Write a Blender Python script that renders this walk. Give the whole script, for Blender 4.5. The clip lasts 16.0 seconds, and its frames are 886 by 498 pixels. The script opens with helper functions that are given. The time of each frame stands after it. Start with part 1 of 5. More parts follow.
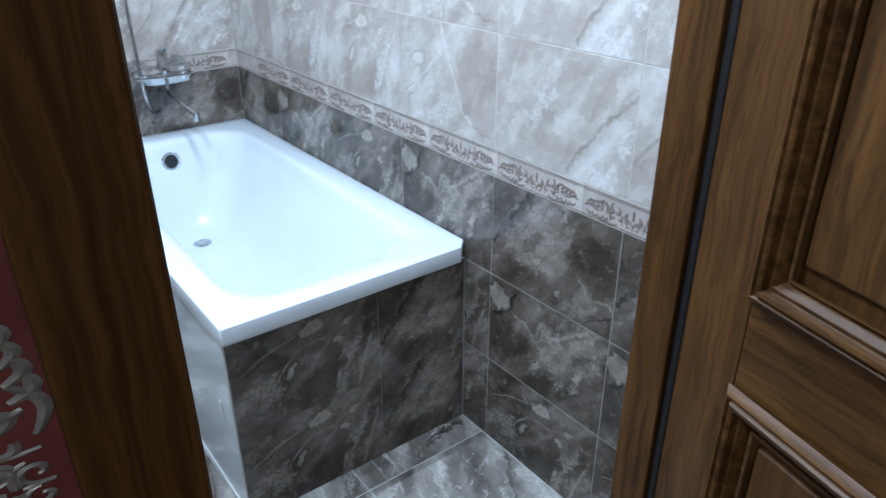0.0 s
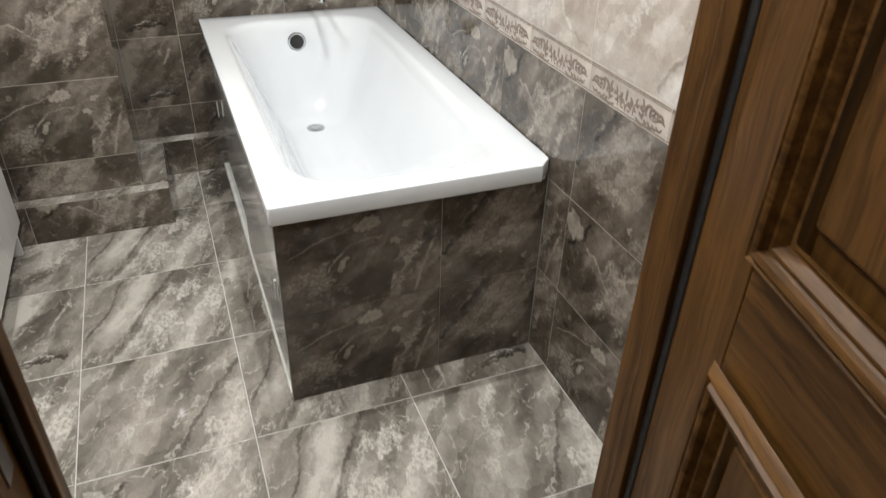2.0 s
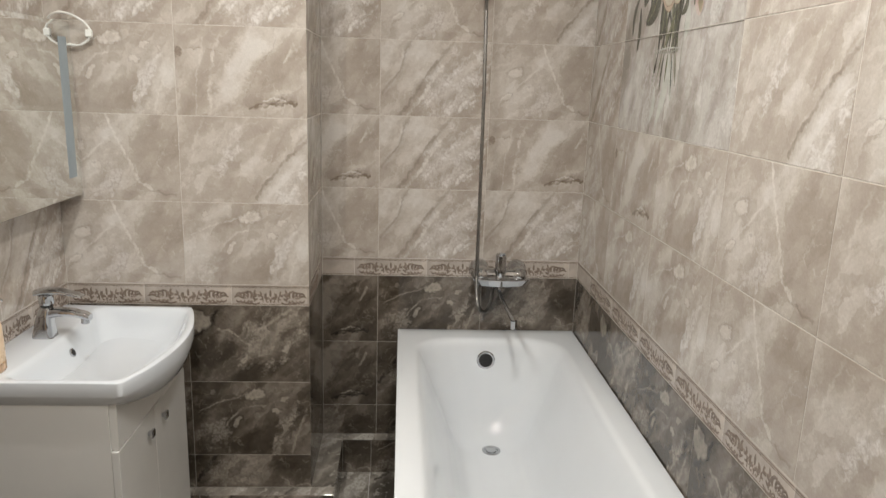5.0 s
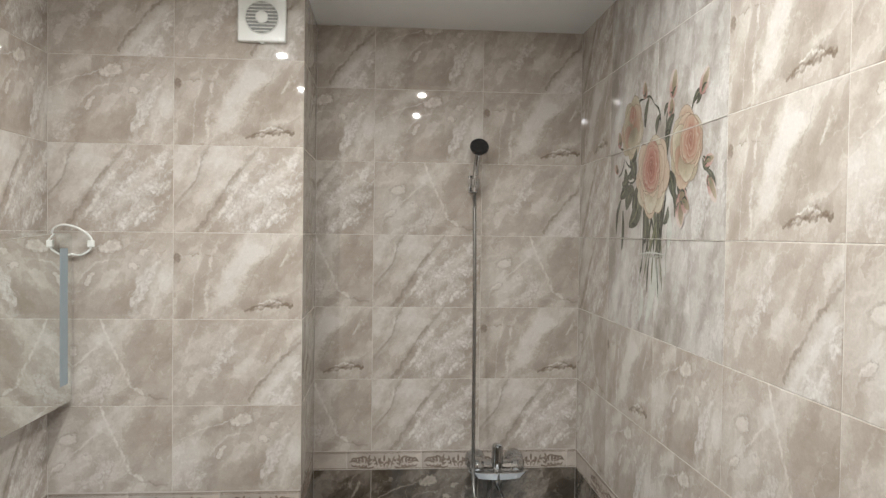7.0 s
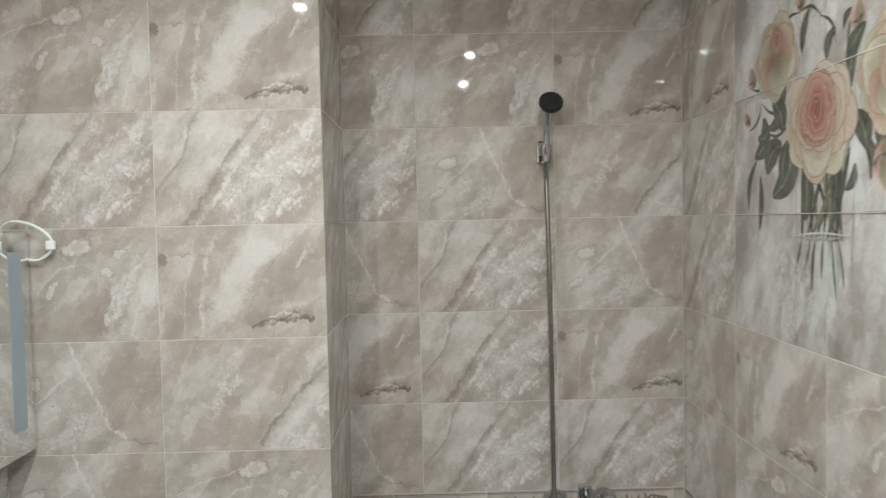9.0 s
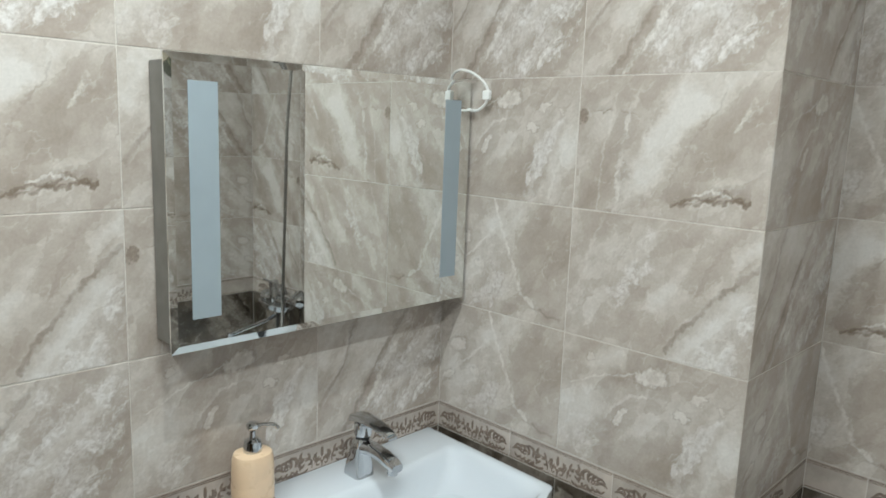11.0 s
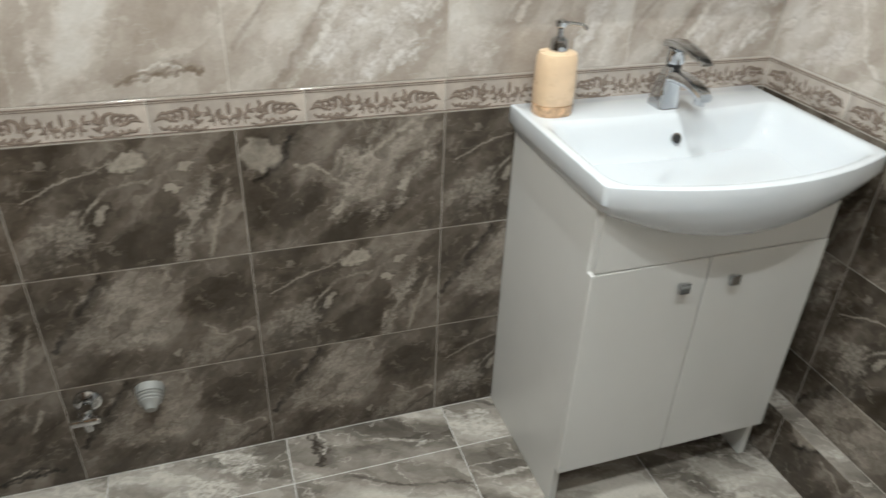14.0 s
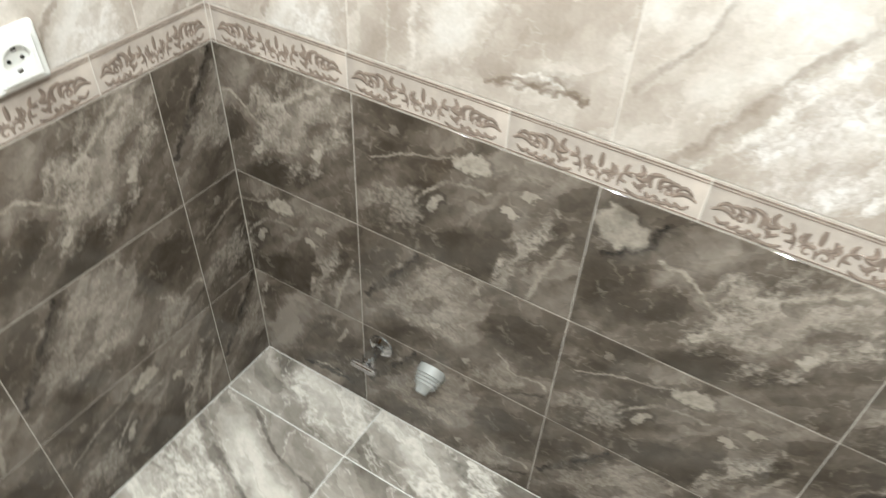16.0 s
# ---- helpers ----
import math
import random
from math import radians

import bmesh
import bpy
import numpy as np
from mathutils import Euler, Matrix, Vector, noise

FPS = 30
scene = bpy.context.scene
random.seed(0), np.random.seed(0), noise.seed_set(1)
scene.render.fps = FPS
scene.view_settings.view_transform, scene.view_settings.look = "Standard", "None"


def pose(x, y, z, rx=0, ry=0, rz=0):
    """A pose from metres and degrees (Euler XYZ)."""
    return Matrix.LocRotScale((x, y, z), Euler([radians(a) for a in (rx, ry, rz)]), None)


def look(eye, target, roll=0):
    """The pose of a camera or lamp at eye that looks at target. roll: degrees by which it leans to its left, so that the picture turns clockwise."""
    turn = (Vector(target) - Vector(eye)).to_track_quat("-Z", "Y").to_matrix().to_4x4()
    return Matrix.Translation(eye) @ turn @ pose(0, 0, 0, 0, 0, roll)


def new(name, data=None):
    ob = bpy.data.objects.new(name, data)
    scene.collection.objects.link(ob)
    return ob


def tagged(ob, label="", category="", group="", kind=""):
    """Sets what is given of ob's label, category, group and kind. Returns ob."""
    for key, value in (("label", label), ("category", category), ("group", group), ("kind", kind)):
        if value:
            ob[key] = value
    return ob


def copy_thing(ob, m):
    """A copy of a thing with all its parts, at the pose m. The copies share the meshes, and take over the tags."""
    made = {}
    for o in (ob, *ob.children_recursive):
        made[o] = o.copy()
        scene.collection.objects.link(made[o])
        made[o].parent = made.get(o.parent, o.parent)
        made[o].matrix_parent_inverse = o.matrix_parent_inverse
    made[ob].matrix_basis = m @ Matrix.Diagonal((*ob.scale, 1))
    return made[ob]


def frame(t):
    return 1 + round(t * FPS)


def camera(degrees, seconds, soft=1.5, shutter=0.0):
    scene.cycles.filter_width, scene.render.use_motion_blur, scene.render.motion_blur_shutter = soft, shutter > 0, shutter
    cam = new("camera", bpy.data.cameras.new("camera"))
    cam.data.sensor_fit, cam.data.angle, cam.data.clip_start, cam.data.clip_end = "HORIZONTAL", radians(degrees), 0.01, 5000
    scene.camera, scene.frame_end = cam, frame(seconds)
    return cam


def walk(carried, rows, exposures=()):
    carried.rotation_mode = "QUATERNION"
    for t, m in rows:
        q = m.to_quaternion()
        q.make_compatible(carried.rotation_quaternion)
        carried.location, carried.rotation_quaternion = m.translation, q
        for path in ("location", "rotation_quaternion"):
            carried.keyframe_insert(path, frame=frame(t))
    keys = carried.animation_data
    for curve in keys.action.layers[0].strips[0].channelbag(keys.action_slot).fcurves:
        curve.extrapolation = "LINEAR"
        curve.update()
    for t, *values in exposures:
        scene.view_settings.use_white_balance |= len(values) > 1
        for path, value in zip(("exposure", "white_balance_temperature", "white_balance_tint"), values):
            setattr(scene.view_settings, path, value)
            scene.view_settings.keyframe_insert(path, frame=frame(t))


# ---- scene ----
cam = camera(63.9, 16.0, soft=1.4, shutter=0.3)
PATH = [
    (0, (0.095, -0.031, 1.44), (1.175, 1.394, 0.544), -0.1),
    (0.5, (0.159, -0.051, 1.42), (1.026, 1.46, 0.437), 0.5),
    (1, (0.232, -0.095, 1.356), (0.991, 1.366, 0.221), 2.4),
    (1.5, (0.302, -0.095, 1.341), (0.939, 1.394, 0.169), 1.1),
    (2, (0.345, -0.064, 1.371), (0.978, 1.482, 0.271), 1.8),
    (2.5, (0.404, 0.082, 1.392), (0.935, 1.727, 0.386), 2.1),
    (3, (0.428, 0.115, 1.445), (0.899, 1.86, 0.588), 2.3),
    (3.5, (0.451, 0.149, 1.484), (0.736, 1.967, 0.702), 2.2),
    (4, (0.465, 0.149, 1.511), (0.696, 2.013, 0.824), 2.1),
    (4.5, (0.471, 0.136, 1.53), (0.637, 2.038, 0.933), 1.9),
    (5, (0.491, 0.118, 1.553), (0.612, 2.061, 1.097), 1.9),
    (5.2, (0.492, 0.109, 1.562), (0.599, 2.062, 1.145), 1.4),
    (7.3, (0.444, 0.135, 1.714), (0.628, 2.127, 1.705), 0.5),
    (7.5, (0.406, 0.15, 1.71), (0.635, 2.137, 1.711), 0.0),
    (8, (0.383, 0.276, 1.717), (0.627, 2.26, 1.691), -1.0),
    (8.5, (0.445, 0.5, 1.712), (0.609, 2.493, 1.71), -1.2),
    (9, (0.454, 0.699, 1.702), (0.479, 2.697, 1.619), -1.2),
    (9.5, (0.429, 0.886, 1.678), (0.235, 2.875, 1.603), 0.8),
    (10, (0.496, 0.986, 1.623), (-0.239, 2.846, 1.605), -1.1),
    (10.2, (0.542, 1.035, 1.636), (-0.431, 2.78, 1.543), 1.3),
    (12.3, (0.718, 1.18, 1.424), (-0.803, 2.331, 0.822), -0.7),
    (12.5, (0.73, 1.189, 1.405), (-0.799, 2.285, 0.726), -0.7),
    (13, (0.744, 1.203, 1.358), (-0.784, 2.195, 0.533), 1.2),
    (13.5, (0.734, 1.196, 1.352), (-0.788, 2.018, 0.349), 1.3),
    (14, (0.725, 1.156, 1.326), (-0.889, 1.722, 0.29), 2.3),
    (14.5, (0.596, 1.091, 1.33), (-1.056, 1.302, 0.223), 2.1),
    (15, (0.413, 1.067, 1.353), (-1.221, 0.926, 0.208), 0.8),
    (15.5, (0.328, 1.103, 1.359), (-1.198, 0.667, 0.142), 1.8),
    (16, (0.196, 1.387, 1.395), (-1.089, 0.669, 0.04), 3.3),
]
EXPOSURES = [
    (0.0, 0.66, 4600, 3),
    (0.5, 0.52, 5030, 3),
    (1.0, 0.62, 5700, 5),
    (1.5, 0.60, 5950, 8),
    (2.0, 0.66, 6250, 8),
    (2.5, 0.58, 6400, 8),
    (3.5, 0.12, 6550, 8),
    (5.0, 0.02, 6600, 9),
    (7.5, 0.02, 6150, 6),
    (8.5, -0.05, 5980, 3),
    (9.5, 0.0, 5930, 3),
    (10.0, 0.0, 5830, 2),
    (12.5, 0.05, 5760, -2),
    (13.0, 0.25, 5760, 0),
    (13.5, 0.26, 5900, 1),
    (14.0, 0.44, 6080, 3),
    (14.5, 0.46, 6280, 5),
    (15.0, 1.02, 6260, 5),
    (15.5, 1.1, 6230, 4),
    (16.0, 1.28, 5980, 2),
]
walk(cam, [(t, look(eye, target, roll)) for t, eye, target, roll in PATH], EXPOSURES)

# ---- world and lamps: no daylight reaches this room, four downlights do ----
EAST, NORTH, WEST, SOUTH = 1.19, 2.79, -0.58, 0.475
BOX_Y, BOX_X = 2.392, 0.194
CEIL = 2.47
LAMP_XY = [(0.0, 1.55), (0.64, 1.55), (0.0, 0.85), (0.64, 0.85)]
LAMP_W = 9.0
world = bpy.data.worlds.new("world")
world.use_nodes = True
world.node_tree.nodes["Background"].inputs["Color"].default_value = (0.02, 0.02, 0.02, 1)
world.node_tree.nodes["Background"].inputs["Strength"].default_value = 0.2
scene.world = world
for lx, ly in LAMP_XY:
    lamp = bpy.data.lights.new("downlight_lamp", "AREA")
    lamp.shape, lamp.size, lamp.energy = "DISK", 0.030, LAMP_W
    lamp.color = (1.0, 0.985, 0.95)
    ob = new("downlight_lamp", lamp)
    ob.matrix_world = pose(lx, ly, CEIL - 0.012)
# unseen lamp, added to brighten the open door leaf and the wallpaper
hall_fill_lamp = bpy.data.lights.new("hall_fill_lamp", "AREA")
hall_fill_lamp.shape, hall_fill_lamp.size, hall_fill_lamp.energy = "DISK", 0.22, 6.0
hall_fill_lamp.color = (1.0, 0.9, 0.78)
new("hall_fill_lamp", hall_fill_lamp).matrix_world = pose(-0.55, -0.75, 2.44)


# ---- materials ----
class Nodes:
    """A small wrapper that builds a node material."""

    def __init__(self, name, rough=0.5, metal=0.0):
        self.mat = bpy.data.materials.new(name)
        self.mat.use_nodes = True
        self.tree = self.mat.node_tree
        self.bsdf = self.tree.nodes["Principled BSDF"]
        self.bsdf.inputs["Roughness"].default_value = rough
        self.bsdf.inputs["Metallic"].default_value = metal

    def add(self, kind, **values):
        node = self.tree.nodes.new(kind)
        for key, value in values.items():
            setattr(node, key, value)
        return node

    def put(self, socket, value):
        if isinstance(value, bpy.types.NodeSocket):
            self.tree.links.new(value, socket)
        else:
            socket.default_value = value

    def math(self, op, a, b=0.0, clamp=False):
        node = self.add("ShaderNodeMath", operation=op, use_clamp=clamp)
        self.put(node.inputs[0], a)
        self.put(node.inputs[1], b)
        return node.outputs[0]

    def vec(self, op, a, b):
        node = self.add("ShaderNodeVectorMath", operation=op)
        self.put(node.inputs[0], a)
        if op == "SCALE":
            self.put(node.inputs[3], b)
        else:
            self.put(node.inputs[1], b)
        return node.outputs[0]

    def coords(self, which="Object"):
        return self.add("ShaderNodeTexCoord").outputs[which]

    def mapped(self, vector, rot=(0, 0, 0), scale=(1, 1, 1)):
        """Turns the coordinates, then stretches them along the turned axes."""
        if any(rot):
            node = self.add("ShaderNodeMapping")
            self.put(node.inputs["Vector"], vector)
            node.inputs["Rotation"].default_value = [radians(a) for a in rot]
            vector = node.outputs[0]
        return self.vec("MULTIPLY", vector, scale)

    def noise(self, vector, scale, detail=4.0, rough=0.55, distort=0.0, colour=False):
        node = self.add("ShaderNodeTexNoise")
        self.put(node.inputs["Vector"], vector)
        node.inputs["Scale"].default_value = scale
        node.inputs["Detail"].default_value = detail
        node.inputs["Roughness"].default_value = rough
        node.inputs["Distortion"].default_value = distort
        return node.outputs["Color" if colour else "Fac"]

    def cells(self, vector, scale, feature="F1", random_=1.0):
        node = self.add("ShaderNodeTexVoronoi", feature=feature)
        self.put(node.inputs["Vector"], vector)
        node.inputs["Scale"].default_value = scale
        node.inputs["Randomness"].default_value = random_
        return node.outputs["Distance"]

    def ramp(self, fac, stops, mode="LINEAR"):
        node = self.add("ShaderNodeValToRGB")
        node.color_ramp.interpolation = mode
        els = node.color_ramp.elements
        while len(els) < len(stops):
            els.new(0.5)
        for el, (pos, col) in zip(els, stops):
            el.position = pos
            el.color = (*col, 1) if len(col) == 3 else col
        self.put(node.inputs[0], fac)
        return node.outputs[0]

    def span(self, value, lo, hi, to_lo=0.0, to_hi=1.0):
        node = self.add("ShaderNodeMapRange", interpolation_type="SMOOTHSTEP")
        self.put(node.inputs["Value"], value)
        for key, v in (("From Min", lo), ("From Max", hi), ("To Min", to_lo), ("To Max", to_hi)):
            node.inputs[key].default_value = v
        return node.outputs[0]

    def mix(self, fac, a, b, mode="MIX"):
        node = self.add("ShaderNodeMix", data_type="RGBA", blend_type=mode)
        self.put(node.inputs["Factor"], fac)
        for key, v in ((6, a), (7, b)):
            self.put(node.inputs[key], (*v, 1) if isinstance(v, tuple) and len(v) == 3 else v)
        return node.outputs[2]

    def bump(self, height, strength, dist=0.002):
        node = self.add("ShaderNodeBump")
        node.inputs["Strength"].default_value = strength
        node.inputs["Distance"].default_value = dist
        self.put(node.inputs["Height"], height)
        self.put(self.bsdf.inputs["Normal"], node.outputs[0])

    def colour(self, value):
        self.put(self.bsdf.inputs["Base Color"], (*value, 1) if isinstance(value, tuple) and len(value) == 3 else value)
        return self


def area(n, p, cx, cz, rx, rz, turn):
    """How far p lies from the middle of an ellipse, 1 on its edge; turn leans its long axis."""
    node = n.add("ShaderNodeMapping", vector_type="TEXTURE")
    n.put(node.inputs["Vector"], p)
    node.inputs["Location"].default_value = (cx, 0, cz)
    node.inputs["Rotation"].default_value = (0, radians(-turn), 0)
    node.inputs["Scale"].default_value = (rx, 1, rz)
    size = n.add("ShaderNodeVectorMath", operation="LENGTH")
    n.put(size.inputs[0], node.outputs[0])
    return size.outputs["Value"]


def stroke_mask(n, p, points, width):
    """A soft line through the points, and the stain that lies under it."""
    line, stain = None, None
    for (x0, z0), (x1, z1) in zip(points, points[1:]):
        length = math.hypot(x1 - x0, z1 - z0)
        node = n.add("ShaderNodeMapping", vector_type="TEXTURE")
        n.put(node.inputs["Vector"], p)
        node.inputs["Location"].default_value = (x0, 0, z0)
        node.inputs["Rotation"].default_value = (0, -math.atan2(z1 - z0, x1 - x0), 0)
        node.inputs["Scale"].default_value = (length, 1, width)
        xyz = n.add("ShaderNodeSeparateXYZ")
        n.put(xyz.inputs[0], node.outputs[0])
        along = n.math("ABSOLUTE", n.math("SUBTRACT", xyz.outputs[0], 0.5))
        inside = n.span(along, 0.53, 0.49)
        one = n.math("MULTIPLY", n.span(n.math("ABSOLUTE", xyz.outputs[2]), 1.0, 0.25), inside)
        two = n.math("MULTIPLY", n.math("MULTIPLY", n.span(xyz.outputs[2], 5.0, 0.0), n.span(xyz.outputs[2], -0.6, 0.0)), inside)
        line = one if line is None else n.math("MAXIMUM", line, one)
        stain = two if stain is None else n.math("MAXIMUM", stain, two)
    return line, stain


# The printed stone designs of the tiles, in metres from the tile's middle: tone areas, veins, pale veins, pebbles and crystal patches.
PRINTS = {
    "A": [("tone", 0.0, 0.02, 0.16, 0.045, 62, 0.17), ("tone", 0.13, 0.02, 0.10, 0.07, 35, -0.05), ("tone", -0.15, -0.05, 0.09, 0.06, 60, -0.03),
          ("pale", [(-0.06, 0.11), (-0.09, 0.02), (-0.10, -0.135)], 0.007, 0.7), ("pale", [(-0.11, 0.10), (-0.135, 0.0), (-0.14, -0.135)], 0.004, 0.4), ("pale", [(0.16, 0.09), (0.13, 0.03)], 0.007, 0.8),
          ("vein", [(0.02, -0.112), (0.07, -0.088), (0.115, -0.100), (0.17, -0.088)], 0.0062, 0.95), ("vein", [(0.035, -0.108), (0.08, -0.105), (0.115, -0.082), (0.165, -0.096)], 0.0050, 0.8),
          ("pale", [(0.06, -0.084), (0.10, -0.080), (0.13, -0.090)], 0.0035, 0.9), ("vein", [(0.10, 0.10), (0.04, -0.02), (0.0, -0.10)], 0.004, 0.25),
          ("spot", -0.187, 0.052, 0.011, 0.014, 20, 0.8), ("vein", [(-0.16, 0.062), (-0.125, 0.064)], 0.0016, 0.6), ("vein", [(-0.10, 0.064), (-0.055, 0.055)], 0.0016, 0.5)],
    "B": [("vein", [(-0.09, 0.14), (-0.13, 0.04), (-0.195, -0.06)], 0.0065, 0.55), ("vein", [(0.07, 0.14), (0.01, 0.07), (-0.04, 0.0), (-0.13, -0.14)], 0.0085, 0.5), ("crystal", 0.07, -0.02, 0.16, 0.085, 45, 1.0),
          ("pale", [(0.03, 0.05), (-0.02, -0.02), (-0.10, -0.13)], 0.009, 0.8), ("pale", [(0.19, 0.02), (0.09, -0.11)], 0.006, 0.5), ("tone", 0.19, 0.01, 0.06, 0.05, 60, -0.07), ("tone", -0.06, 0.05, 0.14, 0.04, 60, 0.06), ("tone", -0.17, 0.08, 0.08, 0.04, 60, -0.03)],
    "C": [("peb", 0.015, 0.09, 0.034, 0.021, 8, 0.9), ("peb", 0.085, 0.027, 0.015, 0.010, -25, 0.8), ("peb", 0.112, 0.072, 0.011, 0.007, 0, 0.7), ("peb", 0.155, 0.064, 0.007, 0.005, 10, 0.7), ("peb", -0.05, -0.012, 0.025, 0.008, 62, 0.8), ("peb", -0.13, 0.10, 0.012, 0.007, 30, 0.5),
          ("pale", [(-0.18, 0.03), (-0.02, 0.09)], 0.0035, 0.6), ("pale", [(-0.09, -0.02), (-0.04, 0.035), (0.05, 0.05)], 0.005, 0.65), ("crystal", 0.11, -0.05, 0.11, 0.022, 68, 0.8), ("crystal", -0.14, -0.06, 0.08, 0.05, 45, 0.6), ("pale", [(0.19, 0.04), (0.13, -0.13)], 0.006, 0.5),
          ("tone", -0.1, 0.06, 0.10, 0.03, 18, -0.09), ("tone", 0.01, -0.08, 0.13, 0.045, 22, -0.08), ("tone", 0.17, -0.03, 0.09, 0.03, 70, 0.06)],
    "D": [("vein", [(0.21, 0.07), (0.12, 0.0), (0.03, -0.12)], 0.0075, 0.6), ("crystal", 0.14, -0.09, 0.11, 0.045, 52, 0.9), ("crystal", -0.04, 0.03, 0.08, 0.026, 62, 0.85), ("pale", [(0.2, -0.02), (0.12, -0.135)], 0.008, 0.7), ("pale", [(-0.12, 0.13), (-0.16, 0.0)], 0.006, 0.4),
          ("tone", -0.13, 0.03, 0.15, 0.06, 60, 0.05), ("tone", 0.07, 0.06, 0.10, 0.05, 50, -0.05), ("tone", -0.02, -0.09, 0.06, 0.05, 30, -0.04)],
    "E": [("tone", 0.13, 0.02, 0.12, 0.08, 64, -0.075), ("pale", [(-0.02, 0.135), (0.03, 0.02), (0.06, -0.04), (0.11, -0.10)], 0.006, 0.8), ("pale", [(-0.01, 0.06), (-0.16, -0.07)], 0.005, 0.6), ("peb", -0.11, 0.03, 0.026, 0.018, 20, 0.7), ("peb", -0.05, -0.03, 0.014, 0.010, 0, 0.6), ("peb", -0.14, -0.06, 0.018, 0.011, 35, 0.7),
          ("tone", -0.08, 0.0, 0.13, 0.10, 50, 0.06), ("vein", [(0.10, -0.10), (0.19, -0.115)], 0.004, 0.5), ("crystal", -0.02, -0.08, 0.08, 0.04, 40, 0.7)],
    "F": [("peb", -0.165, 0.078, 0.044, 0.032, -15, 0.75), ("vein", [(-0.105, 0.115), (-0.125, 0.065), (-0.18, 0.028)], 0.009, 1.0), ("tone", -0.13, -0.03, 0.08, 0.06, 25, -0.14), ("pale", [(-0.10, 0.05), (-0.05, 0.036), (0.01, -0.005)], 0.006, 0.7), ("crystal", 0.07, 0.03, 0.14, 0.075, 45, 0.8),
          ("peb", -0.02, -0.052, 0.017, 0.009, 55, 0.9), ("pale", [(0.02, 0.05), (0.14, 0.125)], 0.007, 0.75), ("peb", 0.12, -0.012, 0.017, 0.010, 25, 0.8), ("peb", 0.16, 0.05, 0.011, 0.007, 60, 0.6), ("tone", 0.02, -0.10, 0.14, 0.03, 28, -0.09)],
    "G": [("vein", [(-0.08, 0.135), (-0.12, 0.07), (-0.19, -0.04)], 0.0095, 0.9), ("crystal", -0.05, 0.02, 0.12, 0.08, 42, 0.7), ("tone", 0.12, 0.04, 0.08, 0.06, 30, -0.11), ("pale", [(0.09, -0.02), (0.13, -0.05), (0.20, -0.055)], 0.004, 0.7), ("peb", -0.03, -0.03, 0.013, 0.008, 20, 0.7), ("peb", 0.04, -0.09, 0.012, 0.008, 50, 0.6),
          ("tone", -0.08, -0.10, 0.09, 0.04, 20, -0.08), ("crystal", 0.10, -0.09, 0.08, 0.03, 40, 0.5), ("vein", [(0.20, -0.07), (0.12, -0.135)], 0.005, 0.6)],
}


